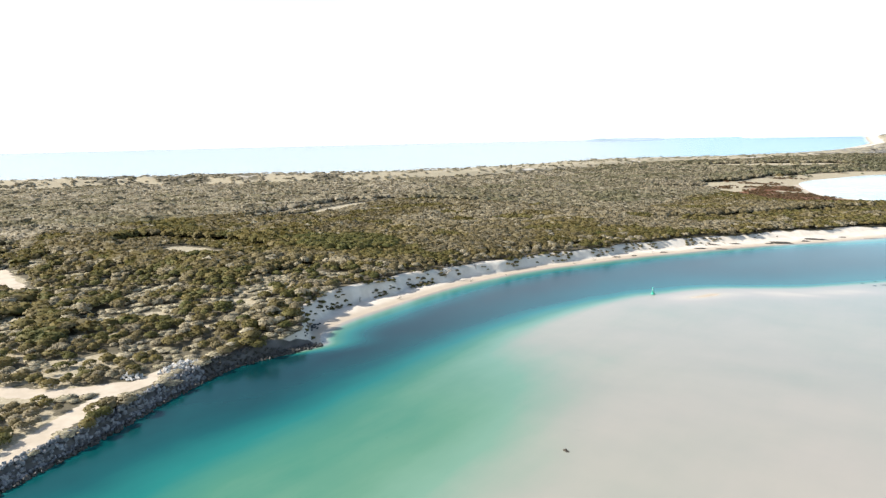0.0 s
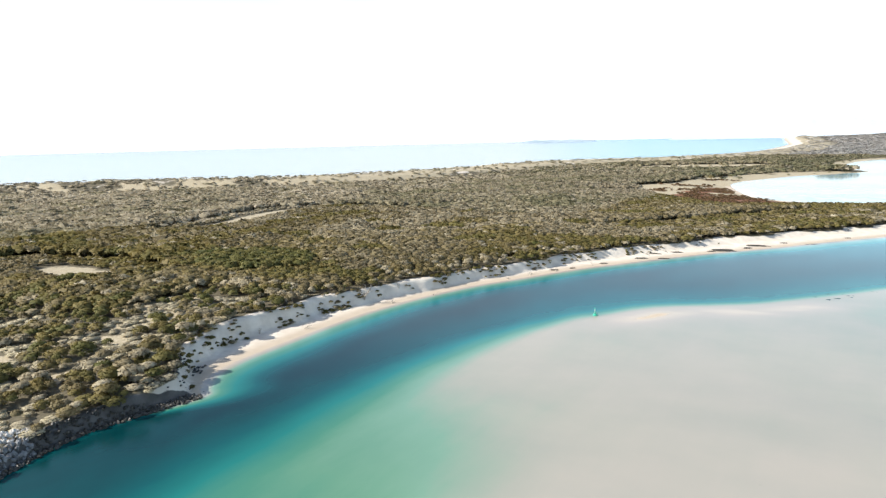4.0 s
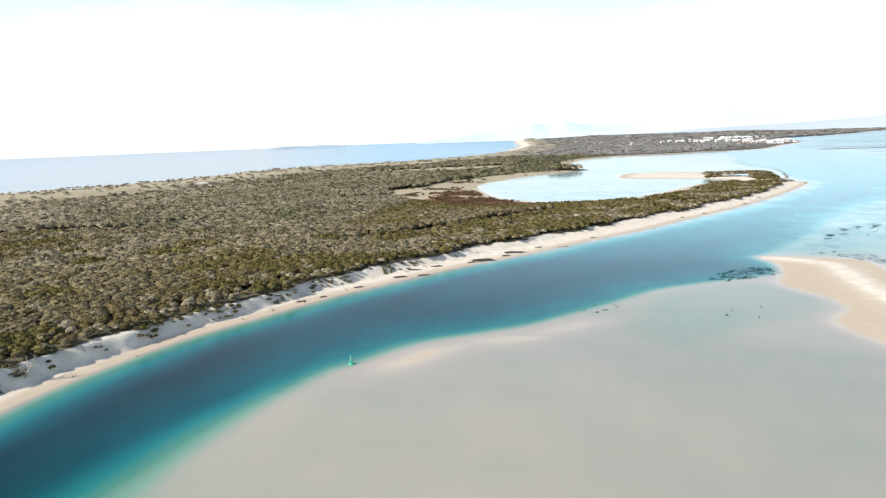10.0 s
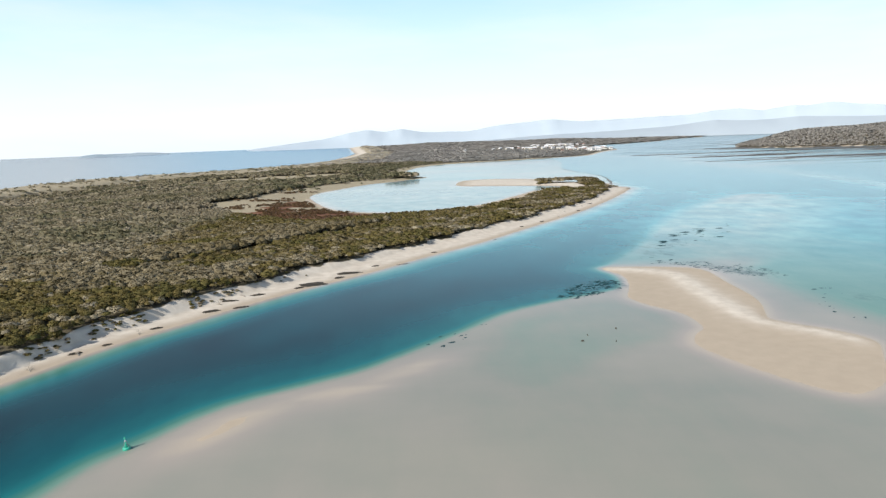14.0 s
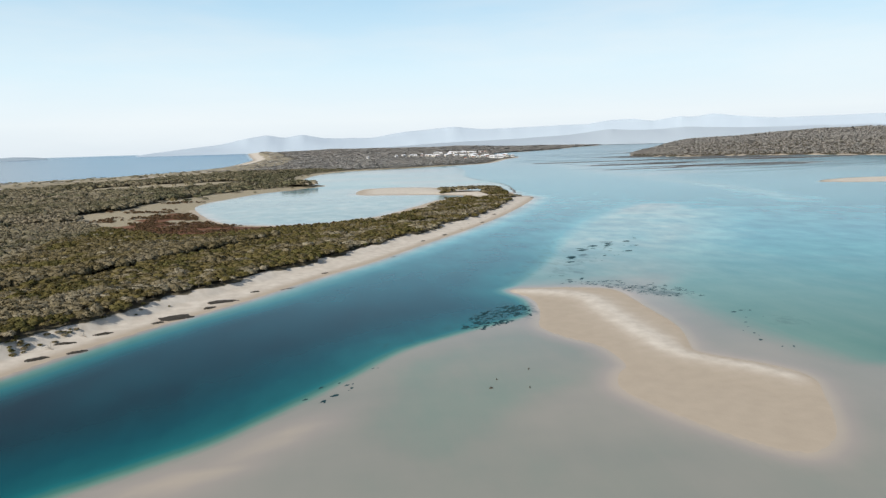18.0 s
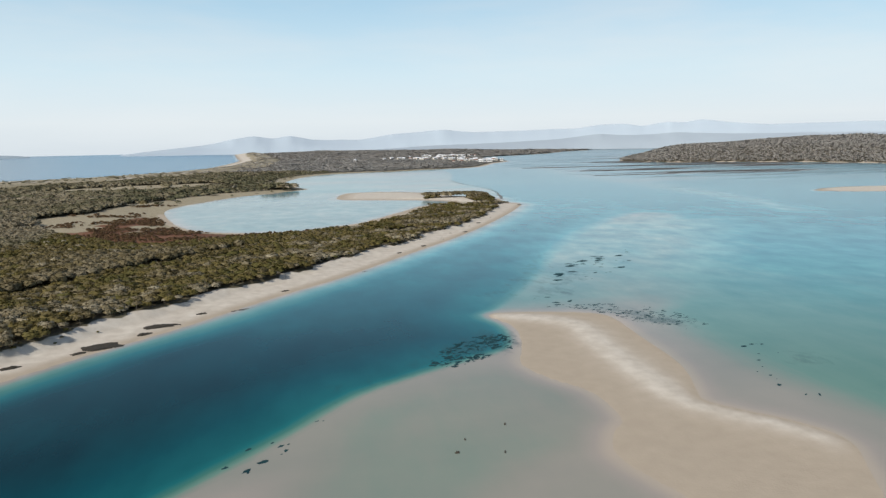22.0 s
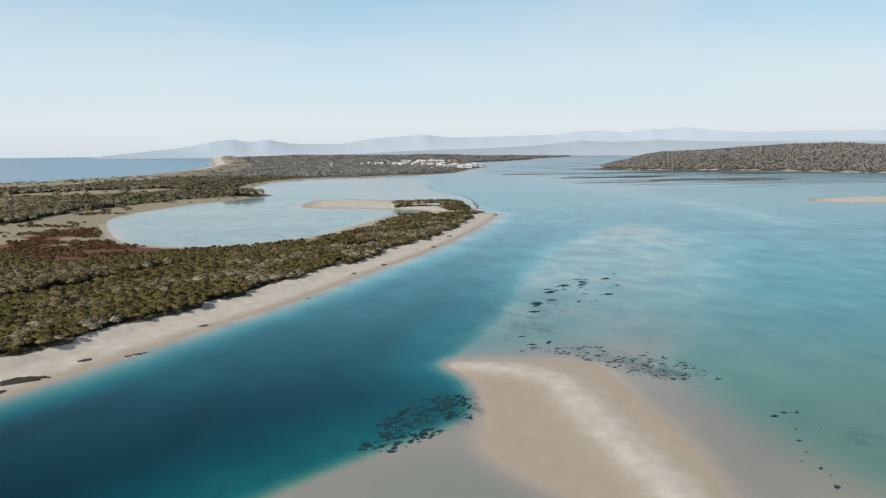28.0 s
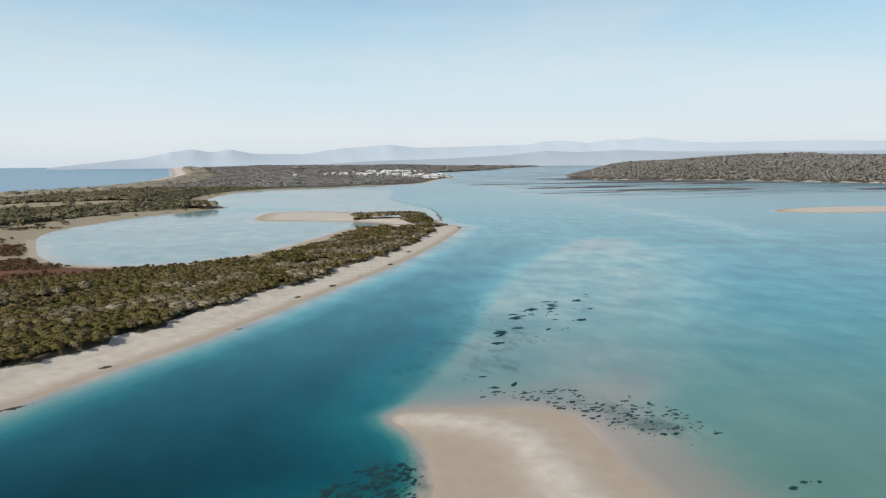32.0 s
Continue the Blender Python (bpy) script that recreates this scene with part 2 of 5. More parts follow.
    l.new(calc(n, l, "SUBTRACT", 0.18, calc(n, l, "MULTIPLY", calm, 0.10)), gloss.inputs["Roughness"])
    l.new(body.outputs[0], both.inputs[1])
    l.new(gloss.outputs[0], both.inputs[2])
    l.new(both.outputs[0], n.new("ShaderNodeOutputMaterial").inputs["Surface"])
    return m


WATER = [(0.0, (0.47, 0.40, 0.32)), (0.022, (0.37, 0.33, 0.285)), (0.06, (0.295, 0.295, 0.25)), (0.13, (0.15, 0.275, 0.225)), (0.24, (0.056, 0.195, 0.165)), (0.40, (0.010, 0.150, 0.165)), (0.66, (0.001, 0.070, 0.092)), (1.0, (0.0005, 0.018, 0.028))]


# clear water over pale sand, with some mirrored sky brightness put into the colour
CLEAR_SKYLIT = [(0.0, (0.47, 0.43, 0.38)), (0.03, (0.38, 0.44, 0.43)), (0.10, (0.24, 0.48, 0.51)), (0.20, (0.10, 0.39, 0.46)), (0.42, (0.018, 0.21, 0.275)), (1.0, (0.004, 0.08, 0.12))]


def ocean_material():
    m, n, l = material("open_sea_haze_paled")
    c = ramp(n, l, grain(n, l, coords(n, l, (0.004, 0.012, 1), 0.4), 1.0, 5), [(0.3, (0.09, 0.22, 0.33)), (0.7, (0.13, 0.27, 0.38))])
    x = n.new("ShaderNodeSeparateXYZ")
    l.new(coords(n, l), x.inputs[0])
    # glare and haze painted in: the sea turns pale grey towards the west
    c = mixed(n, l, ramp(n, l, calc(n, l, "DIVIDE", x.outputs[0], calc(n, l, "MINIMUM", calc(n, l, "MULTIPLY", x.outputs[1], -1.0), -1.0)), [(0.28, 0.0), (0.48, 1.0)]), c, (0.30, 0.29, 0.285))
    chop = calc(n, l, "ADD", grain(n, l, coords(n, l, (0.10, 0.04, 1), 0.4), 1.0, 4), grain(n, l, coords(n, l, (0.6, 0.3, 1), 0.4), 1.0, 2))
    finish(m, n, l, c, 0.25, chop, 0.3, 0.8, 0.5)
    return m


OCEAN = ocean_material()
GROUND, WATERSKIN = ground_material(), water_material()


def leaf_material(name, tones):
    m, n, l = material(name)
    tint = attribute(n, "tint")
    isl = n.new("ShaderNodeNewGeometry").outputs["Random Per Island"]
    c = ramp(n, l, tint, tones)
    k = calc(n, l, "ADD", 0.88, calc(n, l, "MULTIPLY", isl, 0.24))
    c = mixed(n, l, 1.0, c, k, "MULTIPLY")
    p = finish(m, n, l, c, 0.7, None, spec=0.2)
    # thin leaves let some of the sun through
    glow, both, out = n.new("ShaderNodeBsdfTranslucent"), n.new("ShaderNodeMixShader"), p.outputs["BSDF"].links[0].to_node
    l.new(c, glow.inputs["Color"])
    both.inputs[0].default_value = 0.32
    l.new(p.outputs["BSDF"], both.inputs[1])
    l.new(glow.outputs[0], both.inputs[2])
    l.new(both.outputs[0], out.inputs["Surface"])
    return m


LEAVES = leaf_material("coastal_scrub_leaves", [(0.0, (0.070, 0.088, 0.024)), (0.14, (0.128, 0.120, 0.038)), (0.30, (0.195, 0.156, 0.054)), (0.46, (0.205, 0.166, 0.082)), (0.64, (0.305, 0.258, 0.165)), (0.82, (0.40, 0.35, 0.245)), (1.0, (0.50, 0.44, 0.29))])
# leaves of the farther stands, with haze put into their paler colour
HAZED_LEAVES = leaf_material("hazed_tea_tree_leaves", [(0.0, (0.145, 0.15, 0.08)), (0.35, (0.27, 0.238, 0.145)), (0.65, (0.37, 0.318, 0.222)), (1.0, (0.48, 0.42, 0.31))])
# greyer and lighter still: distance haze painted into the far leaves
FAR_HAZED_LEAVES = leaf_material("far_hazed_gum_leaves", [(0.0, (0.28, 0.295, 0.275)), (0.5, (0.385, 0.37, 0.335)), (1.0, (0.52, 0.48, 0.43))])
MARSH_LEAVES = leaf_material("brown_saltmarsh_leaves", [(0.0, (0.08, 0.065, 0.03)), (0.4, (0.165, 0.105, 0.055)), (0.7, (0.22, 0.125, 0.07)), (1.0, (0.30, 0.20, 0.12))])
WEEDSTONE = plain("wet_weedy_rock", (0.012, 0.012, 0.010), (0.070, 0.062, 0.048), 2.0, 0.55, 0.6, 0.05, 0.5)
BARK = plain("grey_bark", (0.10, 0.085, 0.07), (0.26, 0.23, 0.19), 2.0)
STONE = plain("quarried_dolerite", (0.05, 0.05, 0.052), (0.32, 0.32, 0.315), 2.2, 0.85, 0.6)
PALESTONE = plain("pale_broken_rock", (0.34, 0.32, 0.29), (0.62, 0.60, 0.56), 1.2, 0.85, 0.6)
WRACK = plain("dark_seaweed_wrack", (0.022, 0.019, 0.014), (0.085, 0.07, 0.05), 2.5, 0.75, 0.7)
DRYWOOD = plain("bleached_driftwood", (0.22, 0.19, 0.15), (0.45, 0.41, 0.35), 2.0)

# ---- plan ----
SHORE = [(-90, -900), (-100, -300), (-118, -20), (-127, 25), (-132.4, 41), (-136, 52), (-141, 66), (-148, 83), (-153.5, 102), (-153.6, 112), (-151.7, 121), (-149.6, 133.5), (-153, 137), (-159, 144),
         (-162.5, 157), (-163.5, 177), (-164, 200), (-163, 222), (-158.5, 247), (-151, 272), (-139.5, 295), (-124.5, 326), (-109.5, 348), (-93, 373), (-76, 395), (-52, 423), (-35, 446),
         (-15, 472), (9.5, 502), (43, 551), (91, 621), (130, 686), (168, 757), (203, 830)]
SPIT = [(206, 850), (197, 878), (205, 915), (199, 950), (180, 965), (150, 1000), (140, 1050), (85, 1085), (42, 1072), (26, 1000), (34, 965), (80, 945), (120, 925), (144, 895), (130, 872)]
POND = [(100, 851), (63, 779), (30, 723), (3, 702), (-21, 686), (-61, 691), (-97, 724), (-125, 797), (-147, 890), (-142, 950), (-126, 992), (-98, 1064), (-66, 1105), (-34, 1145), (-8, 1190), (-20, 1240), (-46, 1330)]
INLET = [(-44, 1420), (-22, 1568), (24, 1680), (103, 1763), (214, 1806), (308, 1868), (450, 1963), (590, 2300), (713, 2538), (690, 2750), (780, 3200), (1150, 3500), (1500, 3900), (2200, 4300), (3600, 4700)]
COAST = [(3600, 5600), (-1500, 5600), (-480, 4900), (-300, 3300), (-310, 2300), (-400, 1830), (-480, 1640), (-600, 1480), (-670, 1320), (-700, 1120), (-735, 950), (-790, 800), (-900, 690), (-1030, 590), (-1130, 430), (-1300, 100),
         (-1500, -900)]
HEADLAND = [(992, 2205), (1010, 2020), (1130, 1930), (1290, 1790), (1370, 1560), (1500, 1300), (1800, 1000), (2600, 400), (5600, 400), (5600, 2600), (3000, 2700), (1800, 2900), (1250, 2600), (1060, 2350)]
FLATS_EDGE = [(-80, -400), (-88, 30), (-92.5, 66), (-93.8, 95), (-97, 121), (-99.5, 150), (-100, 183), (-98.3, 208), (-92.5, 237), (-85.5, 249), (-73, 268), (-57, 279), (-44, 288), (-28, 305), (-13, 322),
              (4, 342), (28, 357), (50, 369), (56, 379), (58.5, 395), (56, 411)]
OUTER_EDGE = [(70, 431), (101, 480), (143, 557), (190, 623), (240, 682), (272, 712), (286, 700), (276, 660), (330, 640), (520, 560), (900, 300), (900, -400)]
LAGOON = [(130, 872), (144, 895), (120, 925), (34, 965), (26, 1000), (42, 1072), (85, 1085), (140, 1050), (180, 968), (206, 915), (218, 962), (233, 1028), (240, 1110), (232, 1217), (236, 1320), (290, 1560), (330, 1860), (100, 1900), (-120, 1500), (-60, 1100), (-200, 900), (-60, 640), (60, 700)]
BAR_CREST = [(56, 410), (69, 403), (79, 391), (78, 370), (77, 350), (77, 335), (78, 322), (86, 310), (94, 300), (98, 292)]
BAR = [(54, 411), (66, 412), (85, 407), (94, 399), (93, 378), (90, 345), (84, 328), (81, 320), (86, 312), (93, 304), (97, 294), (92, 283), (86, 273), (78, 263), (68, 258), (60, 268), (54, 283), (50, 297), (54, 308), (59, 314), (59, 331), (53, 342),
       (49, 355), (53, 367), (56, 378), (58, 395)]
POOL = [(57, 336), (56, 314), (44, 303), (22, 291), (6, 274), (-8, 272), (-16, 290), (-12, 305), (-2, 328), (12, 341), (30, 352), (46, 357), (50, 345)]
BANK = [(625, 1914), (510, 1450), (495, 1219), (466, 1019), (456, 925), (442, 807), (407, 694)]


def smooth_line(points, closed=False, steps=5):
    """A Catmull-Rom curve through the points."""
    p = np.array(points, float)
    q = np.vstack([p[-1:], p, p[:2]]) if closed else np.vstack([2 * p[:1] - p[1:2], p, 2 * p[-1:] - p[-2:-1]])
    out = []
    for i in range(1, len(q) - 2):
        for t in np.arange(steps) / steps:
            a, b, c, d = q[i - 1:i + 3]
            out.append(0.5 * (2 * b + (c - a) * t + (2 * a - 5 * b + 4 * c - d) * t * t + (3 * b - a - 3 * c + d) * t ** 3))
    if not closed:
        out.append(q[-2])
    return np.array(out)


def distance(x, y, line, closed=False):
    """The distance from every (x, y) to a polyline."""
    a = line
    b = np.roll(line, -1, 0) if closed else line[1:]
    a = a if closed else line[:-1]
    best = np.full(x.shape, 1e18)
    for (ax, ay), (bx, by) in zip(a, b):
        dx, dy = bx - ax, by - ay
        t = np.clip(((x - ax) * dx + (y - ay) * dy) / max(dx * dx + dy * dy, 1e-9), 0, 1)
        np.minimum(best, (x - ax - t * dx) ** 2 + (y - ay - t * dy) ** 2, out=best)
    return np.sqrt(best)


def inside(x, y, ring):
    odd = np.zeros(x.shape, bool)
    for (ax, ay), (bx, by) in zip(ring, np.roll(ring, -1, 0)):
        if ay != by:
            odd ^= ((ay > y) != (by > y)) & (x < (bx - ax) * (y - ay) / (by - ay) + ax)
    return odd


def signed(x, y, ring):
    return np.where(inside(x, y, ring), 1, -1) * distance(x, y, ring, True)


def step(a, b, v):
    t = np.clip((v - a) / (b - a), 0, 1)
    return t * t * (3 - 2 * t)


LATTICE = np.random.RandomState(7).rand(256, 256)


def value_noise(x, y, size, octaves=4, shift=0.0):
    """Smooth noise from 0 to 1 with features of the given size in metres."""
    total, weight = 0, 0
    for o in range(octaves):
        u, v = x / size * 2 ** o + shift + 17.3 * o, y / size * 2 ** o - shift + 5.1 * o
        i, j = np.floor(u).astype(int), np.floor(v).astype(int)
        fu, fv = u - i, v - j
        fu, fv = fu * fu * (3 - 2 * fu), fv * fv * (3 - 2 * fv)
        g = lambda p, q: LATTICE[p % 256, q % 256]
        n = (g(i, j) * (1 - fu) + g(i + 1, j) * fu) * (1 - fv) + (g(i, j + 1) * (1 - fu) + g(i + 1, j + 1) * fu) * fv
        total, weight = total + n * 0.5 ** o, weight + 0.5 ** o
    return total / weight


def cut(line, keep):
    return smooth_line(line, False, keep)


LAND_RING = np.vstack([cut(SHORE, 4), cut(SPIT, 4), cut(POND, 4), cut(INLET, 3), np.array(COAST, float)])
HEAD_RING = smooth_line(HEADLAND, True, 3)
FLATS_RING = np.vstack([cut(FLATS_EDGE, 4), cut(OUTER_EDGE, 4)])
BAR_RING = smooth_line(BAR, True, 4)
POOL_RING, BANK_LINE = smooth_line(POOL, True, 3), smooth_line(BANK, False, 3)
SHORE_LINE, COAST_LINE, SPIT_LINE = cut(SHORE, 4), np.array(COAST[2:], float), cut(SPIT, 4)
CREST_LINE = cut(BAR_CREST, 4)
POND_LINE = np.vstack([cut(POND, 4), cut(INLET, 3)[:25]])
PAN = [(-242, 815), (-215, 760), (-190, 712), (-152, 664), (-112, 622), (-74, 636), (-18, 668), (-25, 700), (-100, 760), (-130, 880), (-125, 960), (-150, 985), (-172, 960), (-195, 905), (-220, 855)]
CLEARINGS = [(-316, 196, 24, 11), (-326, 114, 14, 8), (-199, 142, 8, 4), (-214, 118, 6, 4)]


def rise(x, y):
    """The far sheet lifts a little, so that its rim lies at the horizon's height."""
    d = np.hypot(x, y - 150)
    return 32 * np.clip((d - 2400) / 2400, 0, 1.1) ** 2


def survey(x, y):
    """Heights and ground cover at (x, y)."""
    land = signed(x, y, LAND_RING)
    head = signed(x, y, HEAD_RING)
    flats = signed(x, y, FLATS_RING)
    shore = distance(x, y, SHORE_LINE)
    coast = distance(x, y, COAST_LINE)
    spit = distance(x, y, SPIT_LINE)
    pond = distance(x, y, POND_LINE)
    n1, n2, n3 = value_noise(x, y, 60), value_noise(x, y, 14, 3, 3.0), value_noise(x, y, 300, 3, 9.0)
    # the width of the beach along the channel, and the steep sand cut behind it
    width = np.interp(y, [20, 115, 136, 142, 150, 165, 187, 205, 222, 246, 265, 300, 340, 400, 440, 480, 560, 640, 720, 790, 840], [1, 1, 3, 6, 10, 13, 12, 11, 9, 7.5, 7, 8, 12, 16, 18, 19, 17, 16, 13, 13, 20])
    width = width + (n2 - 0.5) * np.interp(y, [115, 145], [0, 6])
    cliff = np.interp(y, [20, 100, 140, 170, 200, 250, 300, 420, 520, 850], [2.4, 2.8, 4.8, 5.8, 5.2, 4.6, 4.0, 2.8, 1.5, 1.0])
    near = np.minimum(shore, np.minimum(spit + 400 * (y < 700), pond + 400 * (y < 600)))
    beach = 0.05 * np.minimum(shore, width) * np.interp(y, [100, 160], [0.6, 1.0]) + cliff * step(width - 0.5, width + np.interp(y, [110, 140, 300, 420, 520], [2.0, 3.2, 3.2, 4.0, 5.5]), shore)
    hills = 2.2 * (n1 - 0.4) * step(25, 70, near) + 4 * (n3 - 0.35) * step(120, 420, shore) * step(60, 200, pond)
    dune = np.interp(y, [600, 800, 1500, 1900], [15, 25, 24, 8]) * np.exp(-((coast - 112) / 46) ** 2) * (0.6 + 0.5 * n1 + 0.3 * n2) + 3 * step(12, 60, coast)
    back = step(150, 240, coast)
    h = np.minimum(dune, 0.06 * coast + 30 * step(20, 70, coast)) * (1 - back) + (beach + hills) * back
    h = np.where(shore < 60, beach + hills, h)
    soft = np.where(pond < shore, 0.02 * pond + 1.6 * step(10, 60, pond) + 0.4 * (n2 - 0.5) * step(5, 20, pond), 99)
    soft = np.where(spit < np.minimum(shore, pond), 0.02 * np.minimum(spit, 14) + 1.2 * step(8, 20, spit) * (y < 960), soft)
    h = np.minimum(h, soft)
    h = np.where((land > 20) & (pond > 40), np.maximum(h, 0.6), h)
    # low hills far inland
    far = step(1900, 3600, y) * step(60, 700, land) * step(-350, 100, x)
    h = h + far * (3 + 9 * n3)
    # the bed of the channel, the flats and the sea
    off = -land
    shelving = np.interp(y, [40, 120, 200, 240, 300, 410, 450, 600], [46, 36, 26, 14, 9, 7, 9, 20])
    channel = 8.2 * step(0, 1, off / np.interp(y, [118, 145, 300, 480], [2.0, 21, 25, 28])) * (0.45 + 0.55 * step(0, 40, -flats)) + 0.25 * np.minimum(off, 4)
    channel = channel * np.interp(y, [40, 130, 200, 250, 300, 350, 400, 450, 540, 700, 900], [0.70, 0.80, 0.82, 0.84, 0.82, 0.78, 0.74, 0.54, 0.38, 0.26, 0.19])
    lip = step(0, 1, (flats + shelving) / shelving)
    east = step(0, np.interp(y, [400, 440], [28, 80]), x - np.interp(y, [200, 260, 300, 340, 400, 440, 500, 600, 700], [215, 160, 108, 96, 98, 116, 160, 235, 310])) * step(200, 290, y)
    shelf = 0.24 + 0.55 * (n3 - 0.4) + 0.4 * (n1 - 0.4) + 0.12 * (n2 - 0.5)
    shelf = np.maximum(shelf, 0.07) + east * (0.8 + 1.0 * step(110, 330, x) + 0.5 * (n1 - 0.4))
    shelf = shelf + 1.3 * step(46, 0, flats) * step(200, 100, y)
    shelf = shelf + np.interp(y, [400, 430, 640, 690], [0, 0.52, 0.50, 0.15]) * (1 - east)
    shelf = np.maximum(shelf - 0.4 * np.exp(-((flats - 7) / 8) ** 2) * step(225, 255, y) * step(312, 290, y) * (0.6 + 0.8 * value_noise(x * 0.5, y * 1.6, 9, 3, 77.0)), -0.02)
    bed = -(channel * (1 - lip) + shelf * lip)
    bar = signed(x, y, BAR_RING)
    crest = distance(x, y, CREST_LINE)
    pool_ = signed(x, y, POOL_RING)
    bed = bed - 0.22 * step(-5, 9, pool_) * lip
    bank = distance(x, y, BANK_LINE)
    bed = bed * (1 - 0.55 * np.exp(-(bank / np.interp(y, [700, 1300], [22, 40])) ** 2) * (land < -8))
    bed = bed + step(-9, 1, bar) * (0.03 + 0.03 * (n2 - 0.45) - np.minimum(bed, 0.0)) + (0.16 * np.exp(-(crest / 9) ** 2) + 0.26 * np.exp(-(crest / 4) ** 2)) * step(-2, 5, bar)
    lagoon = signed(x, y, np.array(LAGOON, float))
    inner = (land < 0) & (lagoon > 0)
    pool = 0.12 + 0.03 * np.minimum(off, 14) + step(1000, 1150, y) * (0.9 * step(0.45, 0.7, value_noise(x * 0.35, y, 60, 4, 40.0)) - 0.35 * step(0.5, 0.3, value_noise(x * 0.35, y, 60, 4, 40.0)))
    bed = np.where(inner, -np.maximum(pool, 0.04), bed)
    streak = value_noise(x * 0.14 + y * 0.05, y, 62, 4, 21.0)
    cover_mud = np.maximum(step(430, 620, x) * step(1000, 1300, y) * step(2700, 2200, y), step(-620, -200, head) * (x > 600)) * (head < 20)
    muddy = step(380, 560, x) * step(1000, 1250, y) * step(2900, 2200, y) * step(0.53, 0.63, streak) * (land < -10) * (head < 0)
    muddy = np.maximum(muddy, step(0, 160, 430 + head) * step(0.52, 0.58, streak) * (head < 0) * (x > 700))
    isle = np.exp(-((x - 690) / 95) ** 2 - ((y - 880) / 42) ** 2)
    bed = np.where(inner, bed, bed * (1 - 0.45 * step(0.40, 0.62, streak) * step(950, 1400, y)))
    bed = np.where(muddy > 0, bed * (1 - muddy) + muddy * 0.12, bed)
    bed = np.maximum(bed, 0.5 * step(0.3, 0.6, isle) - 8 * (isle < 0.3))
    sea = (coast < np.abs(land) + 1) & (land < 0)
    bed = np.where(sea, -np.minimum(0.4 + 0.02 * off, 7), bed)
    slope = 5 * step(0, 25, head) + (34 * step(0, 200, head) + 30 * step(120, 800, head)) * (0.8 + 0.4 * n3)
    z = np.where(land > 0, h, np.where(head > 0, slope + 0.1, bed))
    cover = {}
    green = step(0, 2, shore - width - np.interp(y, [120, 150, 420, 600], [0, 2.4, 2.2, 1.0]) - np.interp(y, [120, 150, 420, 600], [0, 2.0, 3.4, 4]) * step(0.42, 0.62, value_noise(x, y, 16, 3, 61.0))) * step(0, 10, np.where(pond < shore, pond - 9, 99)) * (land > 0)
    green = green * np.where(spit < np.minimum(shore, pond), step(7, 10, spit) * (y < 955) * ((x > 168) | ((x > 122) & (y > 936))), 1)
    ocean_sand = step(85, 55, coast) + step(190, 150, coast) * step(0.53, 0.62, n2)
    ocean_sand = ocean_sand * np.where(y < 760, 0.5, 1.0)
    green = green * (1 - np.clip(ocean_sand, 0, 1))
    pan = signed(x, y, smooth_line(PAN, True, 3))
    bare = np.full_like(x, -9.0)
    for cx, cy, rx, ry in CLEARINGS:
        bare = np.maximum(bare, 1.3 - np.hypot((x - cx) / rx, (y - cy) / ry) + 0.5 * (n2 - 0.5))
    lane = np.minimum(np.minimum(distance(x, y, cut(LANE, 4)), distance(x, y, cut(HEAD_TRACK, 3))), distance(x, y, cut(LOOP, 4)))
    cover["lane"] = step(3.6, 2.4, lane)
    cover["way"] = lane
    bare = np.maximum(bare, 1.25 - distance(x, y, cut(STRIP, 3)) / np.interp(y, [320, 460, 500], [12, 12, 5]))
    cover["dry"] = np.clip(bare, 0, 1) * step(3, 7, shore - width) + step(4, 8, shore - width) * step(0.50, 0.62, n2) * step(290, 150, y) * 0.8 * (land > 0) * step(170, 60, shore) + 0.75 * step(215, 165, coast) * step(40, 70, coast) * step(0.28, 0.42, n1)
    west = step(-10, 16, -x - 168 + 0.22 * (y - 760) + 40 * (n2 - 0.5))
    panne_sand = step(0, 6, pan) * west * (n2 < 0.68)
    cover["marsh"] = step(-3, 5, pan) * (1 - west) * (land > 0) * step(7, 13, pond) * (0.42 + 0.58 * step(0.30, 0.48, value_noise(x, y, 26, 3, 13.0))) * (0.7 + 0.3 * step(760, 700, y))
    cover["bare"] = bare
    cover["pan"] = pan
    cover["track"] = cover["lane"]
    cover["dry"] = np.maximum(cover["dry"], step(-2, 5, pan) * (land > 0) * step(5, 9, pond))
    cover["veg"] = np.maximum(green * (1 - step(-2, 4, pan)), head > 4)
    cover["mud"] = np.maximum(np.maximum(muddy, 1.2 * step(4.4, 3.4, shore) * step(136, 130, y) * (land > -3)), 0.6 * step(0.31, 0.33, isle) * step(0.42, 0.36, isle))
    cover["wet"] = step(0.42, 0.10, z) * (land > 0) + (land <= 0) * step(0.38, 0.02, z)
    cover["algae"] = step(215, 110, y) * step(0, -60, x) * 0.9 + 0.3 * step(420, 300, y)
    meadow = np.exp(-((x + 250) / 175) ** 2 - ((y - 1275 - 0.3 * (x + 250)) / 120) ** 2)
    cover["meadow"] = meadow
    cover["dry"] = np.maximum(cover["dry"], step(0.45, 0.6, meadow))
    cover["dry"] = np.maximum(cover["dry"], (y > 860) * (y < 1900) * step(1.1, 0.9, pond / np.interp(y, [860, 920, 1120, 1180], [60, 62, 48, 30])) * (land > 0))
    # where the body colour also carries painted sky brightness: lagoon and farther water
    cover["clear"] = np.where(inner, 0.75, step(310, 620, y + 0.4 * np.maximum(x - 90, 0)))
    cover["calm"] = inner * (0.62 + 0.34 * step(0.40, 0.60, value_noise(x * 0.3, y, 50, 4, 40.0)))
    cover["mudzone"] = cover_mud
